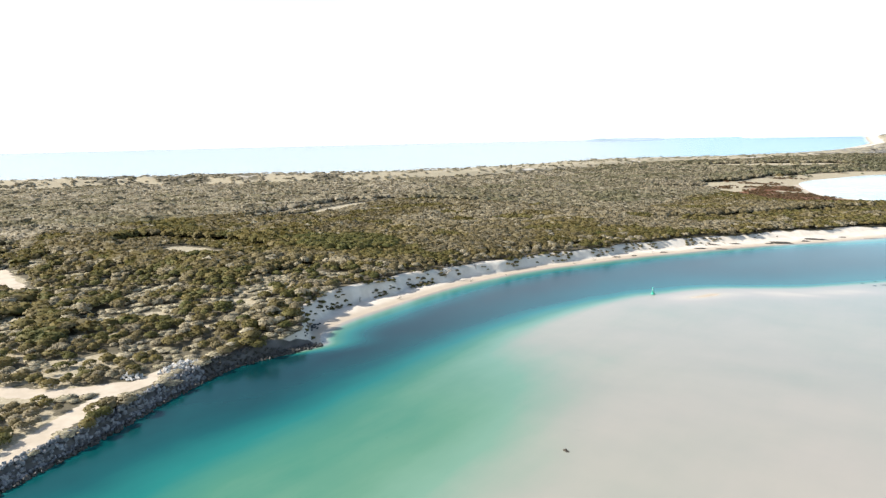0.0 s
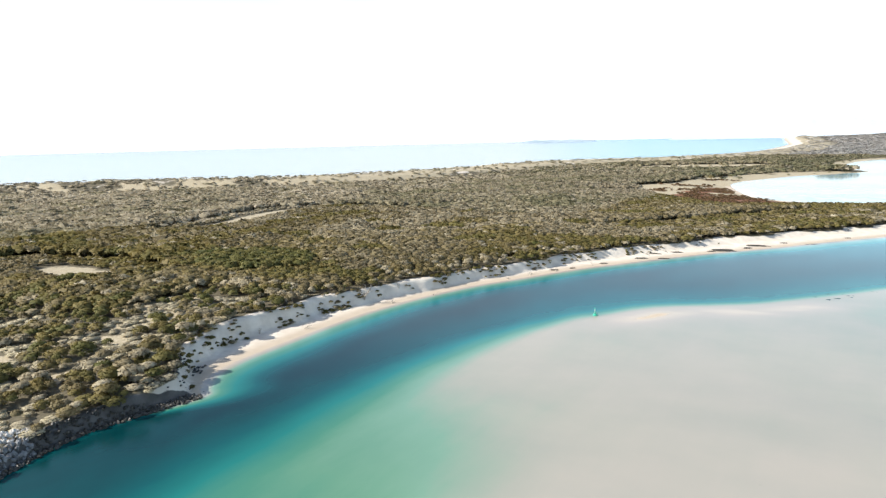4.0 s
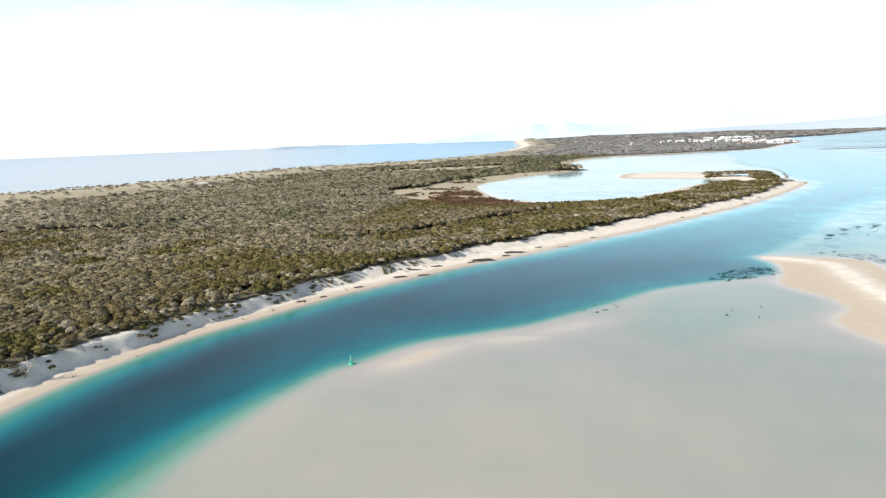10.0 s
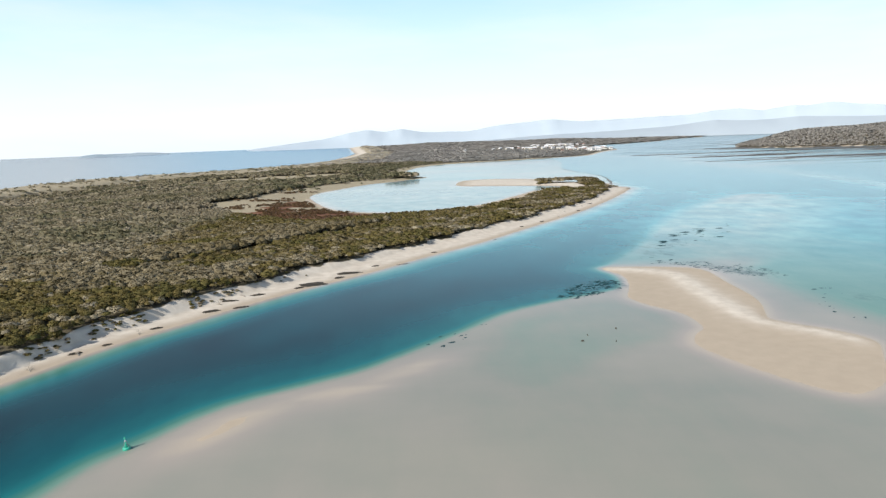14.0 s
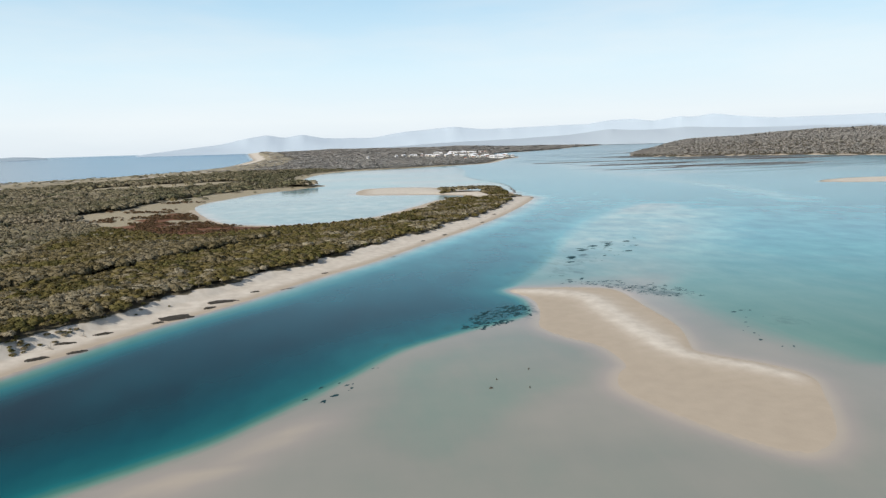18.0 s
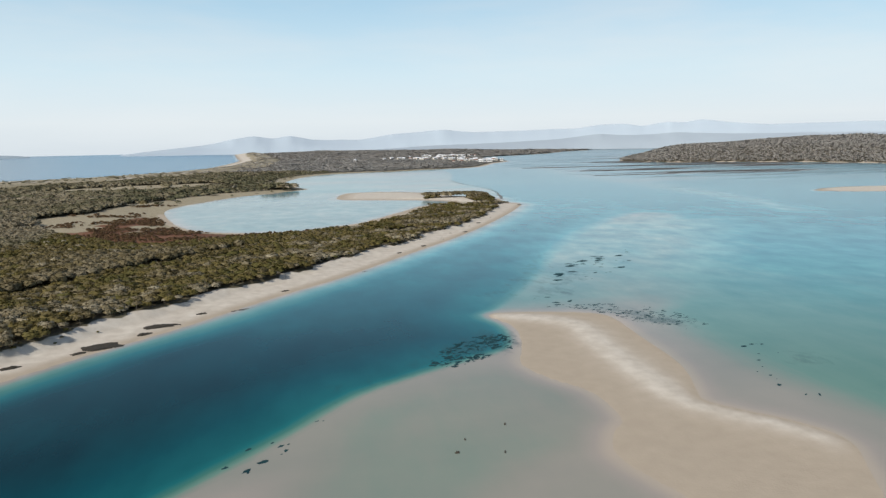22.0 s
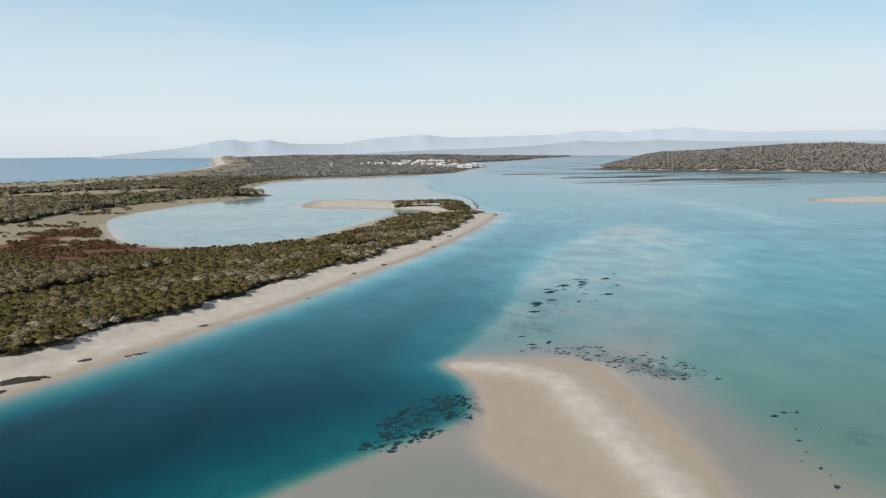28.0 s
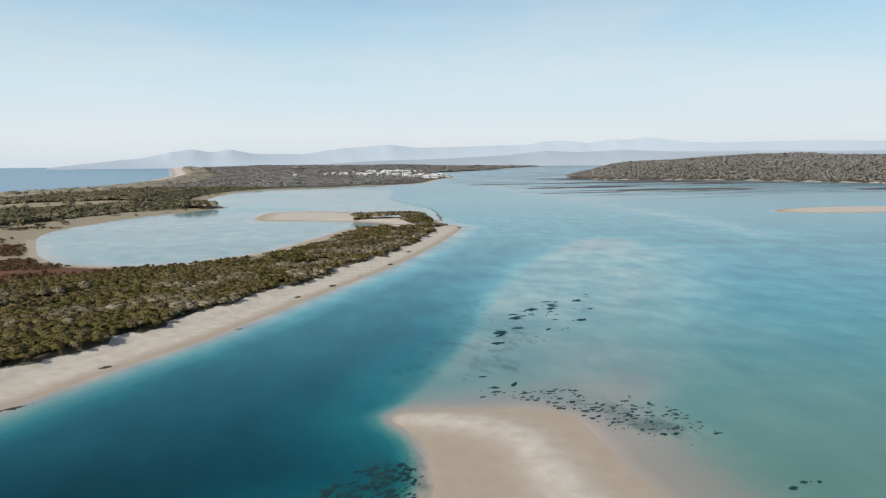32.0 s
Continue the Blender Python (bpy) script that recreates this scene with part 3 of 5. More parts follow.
    cover["head"], cover["land"], cover["shore"], cover["pond"], cover["coast"] = head, land, shore, pond, coast
    fringe = np.exp(-((flats + 9) / 7) ** 2) * step(330, 345, y) * step(398, 388, y)
    cover["seagrass"] = 0.50 * np.exp(-((x - 42) / 17) ** 2 - ((y - 378) / 15) ** 2) * (flats < 2) + 0.36 * fringe \
        + 0.72 * np.exp(-((x - 108 - 0.35 * (394 - y)) / 9) ** 2 - ((y - 392) / 17) ** 2) + 0.52 * np.exp(-((x - 104 - 0.55 * (y - 463)) / 15) ** 2 - ((y - 472) / 30) ** 2) \
        + 0.5 * np.exp(-((x - 128) / 10) ** 2 - ((y - 342) / 9) ** 2) + 0.45 * np.exp(-((x - 92) / 10) ** 2 - ((y - 440) / 9) ** 2) + 0.42 * np.exp(-((flats + 10) / 9) ** 2) * step(425, 440, y) * step(600, 520, y)
    return z, cover


LANE = [(-130, 18), (-140.5, 45), (-145.5, 54), (-150.5, 63), (-155.5, 73), (-159, 77), (-166, 67), (-180, 58), (-215, 46)]
HEAD_TRACK = [(-155.5, 73), (-157, 82), (-160, 92)]
STRIP = [(-392, 325), (-408, 372), (-424, 425), (-430, 462), (-415, 490), (-385, 500), (-345, 497), (-318, 540)]
LOOP = [(-300, 110), (-325, 113), (-352, 120)]


def spread(marks):
    """Coordinates along one axis: rows of from, to and spacing."""
    out = [np.arange(a, b, s) for a, b, s in marks]
    return np.concatenate(out)


def add_mesh(name, co, faces, mat, smooth=True, attributes=None):
    me = bpy.data.meshes.new(name)
    me.vertices.add(len(co))
    me.vertices.foreach_set("co", np.asarray(co, np.float32).ravel())
    f = np.asarray(faces, np.int32)
    k = f.shape[1]
    me.loops.add(f.size)
    me.loops.foreach_set("vertex_index", f.ravel())
    me.polygons.add(len(f))
    me.polygons.foreach_set("loop_start", np.arange(0, f.size, k, dtype=np.int32))
    me.polygons.foreach_set("use_smooth", np.full(len(f), smooth))
    for key, v in (attributes or {}).items():
        me.attributes.new(key, "FLOAT", "POINT").data.foreach_set("value", np.asarray(v, np.float32))
    me.update(calc_edges=True)
    me.materials.append(mat)
    return me


XS = spread([(-5000, -2000, 300), (-2000, -1200, 40), (-1200, -600, 20), (-600, -300, 6), (-300, -205, 2), (-205, -120, 1.0), (-120, -20, 3), (-20, 130, 2), (130, 300, 5), (300, 700, 12), (700, 1700, 25), (1700, 5001, 150)])
YS = spread([(-4800, -900, 600), (-900, 0, 60), (0, 20, 5), (20, 240, 2), (240, 520, 2.5), (520, 1000, 4), (1000, 1500, 8), (1500, 2600, 16), (2600, 5301, 100)])
GX, GY = np.meshgrid(XS, YS)
RIM = 4840.0
away = np.hypot(GX, GY - 150)
pull = np.where(away > RIM, RIM / np.maximum(away, 1), 1)
PX, PY = (GX * pull).ravel(), (150 + (GY - 150) * pull).ravel()
PZ, COVER = survey(PX, PY)
ids = np.arange(GX.size).reshape(GX.shape)
quads = np.stack([ids[:-1, :-1], ids[:-1, 1:], ids[1:, 1:], ids[1:, :-1]], -1).reshape(-1, 4)
quads = quads[(away.ravel()[quads] < RIM + 1).any(1)]
LIFT = rise(PX, PY)
ground = tagged(new("ground", add_mesh("ground", np.stack([PX, PY, PZ + LIFT], 1), quads, GROUND, True, {k: COVER[k] for k in ("veg", "dry", "marsh", "track", "mud", "wet")})),
                "pale sand beaches, dunes and dark scrubby ground", "ground", kind="structure")
SEA = (COVER["coast"] < np.abs(COVER["land"]) + 1) & (COVER["land"] < 2) | (PX < -330) & (COVER["land"] < 2)


def water_sheet(name, label, faces, mat):
    used, inverse = np.unique(faces, return_inverse=True)
    marks = {"depth": np.maximum(-PZ[used], 0), "seagrass": COVER["seagrass"][used], "algae": COVER["algae"][used], "calm": COVER["calm"][used], "clear": COVER["clear"][used], "mudzone": COVER["mudzone"][used]}
    me = add_mesh(name, np.stack([PX[used], PY[used], LIFT[used]], 1), inverse.reshape(-1, 4), mat, True, marks)
    return tagged(new(name, me), label, "water", kind="structure")


wet_faces = quads[(PZ[quads] < 0.02).any(1)]
at_sea = SEA[wet_faces].all(1)
water_sheet("water", "clear turquoise and deep teal tidal water over sand", wet_faces[~at_sea], WATERSKIN)
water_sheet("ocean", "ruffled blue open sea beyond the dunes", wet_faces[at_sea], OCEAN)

# ---- scrub and forest ----
def crown_shape(seed, tufts, leaf, flat=0.75, low=-0.25, lift=0.75):
    """A crown of radius 1: tufts of leaves, bent lozenges, gathered in a few lobes. Returns the corners, three to a tuft, and their normals."""
    r = np.random.RandomState(seed)
    lobes = r.normal(0, 1, (6, 3))
    lobes /= np.linalg.norm(lobes, axis=1)[:, None]
    lobes[:, 2] = np.abs(lobes[:, 2])
    d = r.normal(0, 1, (tufts, 3))
    d += 0.9 * lobes[r.randint(0, 6, tufts)]
    d /= np.linalg.norm(d, axis=1)[:, None]
    d[:, 2] = np.where(d[:, 2] < low, -d[:, 2], d[:, 2])
    reach = 0.62 + 0.42 * r.rand(tufts) ** 0.7
    bulge = 0.75 + 0.35 * np.max(d @ lobes.T, axis=1)
    c = d * (reach * bulge)[:, None]
    c[:, 2] *= flat
    up = d * np.array([1, 1, 1]) + r.normal(0, 0.55, (tufts, 3))
    up /= np.linalg.norm(up, axis=1)[:, None]
    side = np.cross(up, r.normal(0, 1, (tufts, 3)))
    side /= np.linalg.norm(side, axis=1)[:, None]
    other = np.cross(up, side)
    s = leaf * (0.65 + 0.7 * r.rand(tufts))[:, None]
    e = s * (0.5 + 0.4 * r.rand(tufts))[:, None]
    k = 0.3 * s * up
    corners = np.stack([c - side * s - other * e * 0.6 - k, c + side * s - other * e * 0.6 - k, c + other * e * 1.5 + k], 1)
    lean = corners / np.maximum(np.linalg.norm(corners, axis=2), 1e-6)[..., None] * 0.9 + up[:, None, :] * 0.28 + np.array([0, 0, lift])
    return corners, lean / np.linalg.norm(lean, axis=2)[..., None]


def scatter(shapes, at, radius, height, tint, seed):
    """Crowns at the given places, as one list of corners with a tint for each."""
    r = np.random.RandomState(seed)
    pick = r.randint(0, len(shapes), len(at))
    co, tn, nn = [], [], []
    for k, (shape, lean) in enumerate(shapes):
        m = pick == k
        n = m.sum()
        if not n:
            continue
        a = r.rand(n) * 6.283
        ca, sa = np.cos(a)[:, None, None], np.sin(a)[:, None, None]
        v, w = np.broadcast_to(shape, (n, *shape.shape)), np.broadcast_to(lean, (n, *shape.shape))
        wide, tall = radius[m][:, None, None], height[m][:, None, None]
        x = (v[..., 0] * ca - v[..., 1] * sa) * wide + at[m, 0][:, None, None]
        y = (v[..., 0] * sa + v[..., 1] * ca) * wide + at[m, 1][:, None, None]
        z = v[..., 2] * np.minimum(wide * 0.68, 0.62 * tall) + at[m, 2][:, None, None] + tall - 0.72 * np.minimum(wide * 0.68, 0.62 * tall)
        co.append(np.stack([x, y, z], -1).reshape(-1, 3))
        nn.append(np.stack([w[..., 0] * ca - w[..., 1] * sa, w[..., 0] * sa + w[..., 1] * ca, w[..., 2]], -1).reshape(-1, 3))
        tn.append(np.repeat(tint[m], shape.shape[0] * 3))
    return np.concatenate(co), np.concatenate(tn), np.concatenate(nn)


def thicket(name, label, shapes, at, radius, height, tint, seed, mat=LEAVES):
    co, tn, nn = scatter(shapes, at, radius, height, tint, seed)
    faces = np.arange(len(co)).reshape(-1, 3)
    me = add_mesh(name, co, faces, mat, True, {"tint": tn})
    me.normals_split_custom_set_from_vertices(nn.astype(np.float32))
    return tagged(new(name, me), label, "scrub", kind="stuff")


def stand(x0, x1, y0, y1, space, seed):
    """Jittered places on ground that bears scrub, with their heights and cover."""
    r = np.random.RandomState(seed)
    gx, gy = np.meshgrid(np.arange(x0, x1, space), np.arange(y0, y1, space))
    x = gx.ravel() + (r.rand(gx.size) - 0.5) * space * 1.1
    y = gy.ravel() + (r.rand(gx.size) - 0.5) * space * 1.1
    seen = (y > -0.42 * x - 75) & (y > 1.0 * x - 900) & (np.hypot(x, y) < 4750)
    x, y = x[seen], y[seen]
    z, c = survey(x, y)
    return x, y, z + rise(x, y), c, r


def grow(x, y, z, c, r, thin=1.0):
    """What grows where: returns the places kept with radius, height and tint."""
    n1, n2 = value_noise(x, y, 45, 3, 4.0), value_noise(x, y, 11, 2, 8.0)
    keep = (c["veg"] > 0.6) & (r.rand(len(x)) < thin)
    keep &= (c["track"] < 0.3) & ((c["dry"] < 0.55) | (r.rand(len(x)) < 0.72)) & (c["bare"] < 0.25) & ((c["coast"] > 215) | (r.rand(len(x)) < np.interp(y, [600, 800], [0.62, 0.22]))) & ((c["pan"] < 0) | ((c["marsh"] > 0.2) & (r.rand(len(x)) < 0.30)))
    keep &= (c["meadow"] < 0.5) | (r.rand(len(x)) < 0.06)
    clump = np.hypot((x + 38) / 34, (y - 1212) / 44) < 1
    keep &= (c["pond"] > np.interp(y, [860, 920, 1120, 1180], [58, 60, 46, 30])) | (y < 880) | clump | (r.rand(len(x)) < 0.06)
    keep &= c["way"] > 3.6
    scrub = np.maximum(step(235, 150, y + 0.35 * (x + 170)) * step(95, 30, np.minimum(c["shore"], 200)) + step(175, 135, y) * 0.8, step(560, 700, y) * step(75, 40, np.minimum(c["shore"], c["pond"])))
    scrub = np.clip(np.maximum(scrub, step(430, 500, y) * step(30, 10, c["shore"])), 0, 1)
    low = step(180, 120, y) * step(120, 60, c["shore"])
    mix = np.clip(scrub * 1.3 + 0.5 * (n2 - 0.5), 0, 1)
    tall = mix * (1.0 + 3.4 * n1 ** 1.5 + 0.6 * r.rand(len(x))) + (1 - mix) * (3.2 + 3.6 * n1 + 1.4 * r.rand(len(x)))
    tall = np.minimum(tall, np.interp(c["shore"], [8, 30, 110], [1.8, 3.4, 9.0]))
    tall = np.where(tall > 3.0, 3.0 + 0.75 * (tall - 3.0), tall)
    tall = np.where((c["bare"] > -1.3), np.minimum(tall, 1.6 + 0.8 * n2), tall)
    tall = np.where((c["pan"] > 0), 0.9 + 0.4 * n2, tall)
    tall = np.where((c["marsh"] > 0.3) | (c["pond"] < 22) | (c["coast"] < 190), np.minimum(tall, 2.0), tall)
    tall = np.where((c["pan"] > -55) & (y < 760), np.minimum(tall, 2.4), tall)
    tall = np.where((y > 880) & (y < 1120) & (c["pond"] > 30) & (c["pond"] < 110), 3.5 + 2.5 * n1, tall)
    wide = np.where(tall < 3.2, 1.0 + 1.5 * r.rand(len(x)) ** 1.3, 2.1 + 1.9 * r.rand(len(x)) ** 1.5)
    green = np.exp(-((x + 244) / 30) ** 2 - ((y - 240) / 24) ** 2) * 1.1 + step(0.55, 0.72, n1) * 0.6 + scrub * 0.3 + np.exp(-((x + 180) / 8) ** 2 - ((y - 107) / 10) ** 2) + 0.8 * np.exp(-((x + 270) / 50) ** 2 - ((y - 150) / 40) ** 2) * step(0.45, 0.6, n2)
    tint = 0.54 - 0.38 * np.clip(green, 0, 1) + 0.20 * (n2 - 0.5) + 0.45 * (value_noise(x, y, 130, 3, 71.0) - 0.5) + r.normal(0, 0.05, len(x))
    bleached = (r.rand(len(x)) < 0.05 + 0.22 * step(40, 12, c["shore"]) * step(120, 150, y)) & (value_noise(x, y, 30, 2, 81.0) > 0.42)
    tint = np.where(bleached, 0.74 + 0.14 * r.rand(len(x)), tint)
    tint = np.where(value_noise(x, y, 24, 3, 91.0) > 0.68, 0.16 + 0.12 * r.rand(len(x)), tint)
    spit = (y > 430) & (np.minimum(c["shore"], c["pond"]) < 95) & (x > -170)
    tint = np.where(spit, 0.16 + 0.44 * step(0.48, 0.64, value_noise(x, y, 15, 3, 33.0)) * step(130, 20, c["shore"]) + 0.34 * r.rand(len(x)) ** 1.5, tint)
    tall = np.where(spit, np.minimum(tall, 1.0 + 2.6 * n2 + 0.8 * r.rand(len(x))), tall)
    kind = value_noise(x, y, 8, 2, 47.0) + 0.12 * (r.rand(len(x)) - 0.5)
    mosaic = np.where(kind < 0.38, 0.10 + 0.10 * r.rand(len(x)), np.where(kind < 0.54, 0.24 + 0.12 * r.rand(len(x)), np.where(kind < 0.68, 0.42 + 0.08 * r.rand(len(x)), 0.60 + 0.14 * r.rand(len(x)))))
    patch = (scrub > 0.35) & (y < 330)
    tint = np.where(patch, mosaic, tint)
    mound = np.exp(-((x + 244) / 30) ** 2 - ((y - 240) / 24) ** 2) > 0.42
    tint = np.where(mound, 0.09 + 0.12 * r.rand(len(x)), tint)
    tall, wide = np.where(mound, 5.6 + 0.9 * r.rand(len(x)), tall), np.where(mound, 2.6 + 0.5 * r.rand(len(x)), wide)
    straw = (scrub > 0.5) & (value_noise(x, y, 9, 2, 31.0) > 0.56)
    tint = np.where(straw, 0.80 + 0.20 * r.rand(len(x)), tint)
    tall, wide = np.where(straw, 0.35 + 0.18 * tall, tall), np.where(straw, wide * 1.1, wide)
    tall, wide = np.where(clump, 6.0 + 1.5 * r.rand(len(x)), tall), np.where(clump, 2.8 + r.rand(len(x)), wide)
    return np.stack([x, y, z], 1)[keep], wide[keep], tall[keep], np.clip(tint, 0.02, 1)[keep]


FINE = [crown_shape(100 + k, 250, 0.180, 1.0, lift=0.45) for k in range(8)]
SPRAY = [crown_shape(150 + k, 84, 0.31, 0.9, lift=0.45) for k in range(8)]
MEDIUM = [crown_shape(200 + k, 50, 0.42, 0.9, lift=0.85) for k in range(8)]
COARSE = [crown_shape(300 + k, 19, 0.62, 0.9, low=-0.1, lift=1.4) for k in range(8)]
DISTANT = [crown_shape(400 + k, 10, 0.74, 1.1, low=-0.05, lift=2.6) for k in range(8)]
x, y, z, c, r = stand(-420, 40, 20, 470, 3.35, 11)
k = grow(x, y, z, c, r)
d = np.hypot(k[0][:, 0] + 15, k[0][:, 1] - np.clip(k[0][:, 1] - 110, 0, 200))
thicket("coastal_scrub", "dense grey-green and olive tea-tree scrub behind the beach", FINE, *[a[d < 215] for a in k], 21)
thicket("coastal_scrub", "grey-green tea-tree forest with olive bushes", SPRAY, *[a[(d >= 215) & (d < 290)] for a in k], 42)
thicket("coastal_scrub", "dense grey-green tea-tree forest on the sandy peninsula", MEDIUM, *[a[d >= 290] + q for a, q in zip(k, (0, 0.2, 0, 0.04))], 22)
x, y, z, c, r = stand(-180, 215, 470, 960, 3.4, 12)
k = grow(x, y, z, c, r)
near = (k[0][:, 1] < 640)
thicket("spit_scrub", "low green and straw-coloured scrub along the spit", SPRAY, *[a[near] for a in k], 23)
thicket("spit_scrub", "low green scrub on the end of the spit", MEDIUM, *[a[~near] for a in k], 24)
x, y, z, c, r = stand(-420, -180, 470, 960, 4.6, 13)
k = grow(x, y, z, c, r)
thicket("coastal_forest", "grey-brown tea-tree forest beside the salt pan", MEDIUM, k[0], k[1] * 1.25, k[2] * 0.85, k[3] + 0.02, 25, HAZED_LEAVES)
x, y, z, c, r = stand(-1000, -420, 100, 960, 5.6, 14)
k = grow(x, y, z, c, r)
# tint raised: more haze painted into the stands farther inland
thicket("coastal_forest", "grey-brown tea-tree forest on the peninsula", COARSE, k[0], k[1] * 1.5, k[2] * 0.85, k[3] + 0.12, 26, HAZED_LEAVES)
x, y, z, c, r = stand(-1250, -1000, 200, 1000, 8.0, 15)
k = grow(x, y, z, c, r)
thicket("dune_forest", "dark forest behind the ocean dunes", COARSE, k[0], k[1] * 1.8, k[2] * 0.7, k[3] + 0.12, 27, HAZED_LEAVES)
x, y, z, c, r = stand(-800, 40, 960, 1800, 6.4, 16)
k = grow(x, y, z, c, r)
thicket("lagoon_forest", "dark olive forest behind the lagoon", COARSE, k[0], k[1] * 1.5, k[2], k[3] - 0.10, 28, HAZED_LEAVES)
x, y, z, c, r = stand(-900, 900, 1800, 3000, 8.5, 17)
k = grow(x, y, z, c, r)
# tint raised again, haze painted into the forest colour
thicket("far_forest", "far hazy forest round the inlet", DISTANT, k[0], k[1] * 2.6, k[2] * 0.5, k[3] + 0.20, 29, FAR_HAZED_LEAVES)
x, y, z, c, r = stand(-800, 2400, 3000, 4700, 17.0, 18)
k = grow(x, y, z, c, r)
thicket("far_forest", "far hazy forest below the mountains", DISTANT, k[0], k[1] * 5.4, k[2] * 0.5, k[3] + 0.35, 30, FAR_HAZED_LEAVES)
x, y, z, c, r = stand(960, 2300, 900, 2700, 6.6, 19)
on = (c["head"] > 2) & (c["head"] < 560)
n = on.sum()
# high tint: the headland's haze is in the leaf colour
thicket("headland_forest", "grey-brown gum forest covering the headland, paled with painted haze", DISTANT, np.stack([x, y, z], 1)[on], 2.6 + 1.2 * r.rand(n), 4.5 + 3.0 * r.rand(n), np.clip(0.70 + r.normal(0, 0.14, n), 0, 1), 31, FAR_HAZED_LEAVES)
x, y, z, c, r = stand(-245, 0, 640, 990, 2.6, 20)
patchy = value_noise(x, y, 18, 3, 51.0)
on = (c["pan"] > -5) & (c["land"] > 0) & (c["pond"] > 7) & (patchy + 0.16 * step(-185, -125, x - 0.22 * (y - 760)) > 0.65) & (r.rand(len(x)) < 0.7)
n = on.sum()
thicket("marsh_shrubs", "low brown and olive shrubs dotted over the salt marsh", MEDIUM, np.stack([x, y, z], 1)[on], 0.7 + 0.9 * r.rand(n), 0.7 + 0.9 * r.rand(n), np.clip(0.40 + r.normal(0, 0.10, n), 0, 1), 32, MARSH_LEAVES)

x, y, z, c, r = stand(-215, 10, 136, 500, 1.25, 40)
w = np.interp(y, [136, 142, 150, 165, 187, 205, 222, 246, 265, 300, 340, 400, 440, 480, 560], [3, 6, 10, 13, 12, 11, 9, 7.5, 7, 8, 12, 16, 18, 19, 17])
ledge = value_noise(x, y, 7, 3, 95.0)
on = (c["shore"] > w - 0.8) & (c["shore"] < w + 5) & (ledge > 0.47) & (r.rand(len(x)) < np.interp(y, [300, 360, 420], [0.6, 0.4, 0.0]))
n = on.sum()
thicket("cliff_shrubs", "dark tangled shrubs and roots clinging to the eroded sand cut", MEDIUM, np.stack([x, y, z - 0.15], 1)[on], 0.45 + 0.65 * r.rand(n), 0.45 + 0.7 * r.rand(n), np.clip(0.16 + 0.5 * r.rand(n) ** 2, 0, 1), 41)

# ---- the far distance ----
# aerial haze is painted into the base colour of the ranges and island
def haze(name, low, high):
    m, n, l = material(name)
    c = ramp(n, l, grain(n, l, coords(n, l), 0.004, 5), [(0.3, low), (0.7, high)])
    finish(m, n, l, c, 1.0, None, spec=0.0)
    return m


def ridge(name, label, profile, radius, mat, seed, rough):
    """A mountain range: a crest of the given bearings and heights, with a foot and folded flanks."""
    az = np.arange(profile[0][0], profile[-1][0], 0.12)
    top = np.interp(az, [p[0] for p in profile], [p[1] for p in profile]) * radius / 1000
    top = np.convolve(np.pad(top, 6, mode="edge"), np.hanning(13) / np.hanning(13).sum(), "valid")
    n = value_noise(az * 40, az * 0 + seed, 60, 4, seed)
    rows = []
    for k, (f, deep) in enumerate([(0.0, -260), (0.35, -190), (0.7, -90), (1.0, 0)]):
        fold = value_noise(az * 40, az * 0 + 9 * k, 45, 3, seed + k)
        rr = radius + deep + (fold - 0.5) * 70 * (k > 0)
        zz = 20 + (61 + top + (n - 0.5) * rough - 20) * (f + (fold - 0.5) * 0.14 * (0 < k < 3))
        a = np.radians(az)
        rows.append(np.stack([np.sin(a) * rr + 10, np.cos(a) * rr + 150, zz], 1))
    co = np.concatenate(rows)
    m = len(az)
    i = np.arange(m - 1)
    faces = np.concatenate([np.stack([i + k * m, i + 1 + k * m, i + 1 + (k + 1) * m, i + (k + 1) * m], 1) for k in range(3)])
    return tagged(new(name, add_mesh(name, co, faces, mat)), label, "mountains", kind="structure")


RANGE = [(-15, -9), (-12, -2), (-8, 4.8), (-6.1, 11.5), (-4.2, 17), (-2.8, 12.3), (-1.4, 16.7), (0.3, 10.4), (4.3, 9.2), (7.1, 17), (11.4, 22), (13.7, 17), (20.4, 20), (22.3, 20), (24.1, 24.8), (26, 25.4), (27.4, 21.4),
         (29.2, 27), (30.5, 25.3), (31.9, 29), (34, 23.7), (36.5, 20), (42.9, 21), (48.8, 18.7), (60, 22), (75, 14)]
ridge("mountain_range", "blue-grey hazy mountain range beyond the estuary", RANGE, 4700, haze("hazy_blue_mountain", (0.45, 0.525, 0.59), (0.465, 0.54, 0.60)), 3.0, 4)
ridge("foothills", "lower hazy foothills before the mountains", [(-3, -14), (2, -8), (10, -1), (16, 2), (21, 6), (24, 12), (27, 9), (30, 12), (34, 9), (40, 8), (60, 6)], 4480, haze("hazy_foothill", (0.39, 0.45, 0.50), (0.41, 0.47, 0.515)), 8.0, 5)


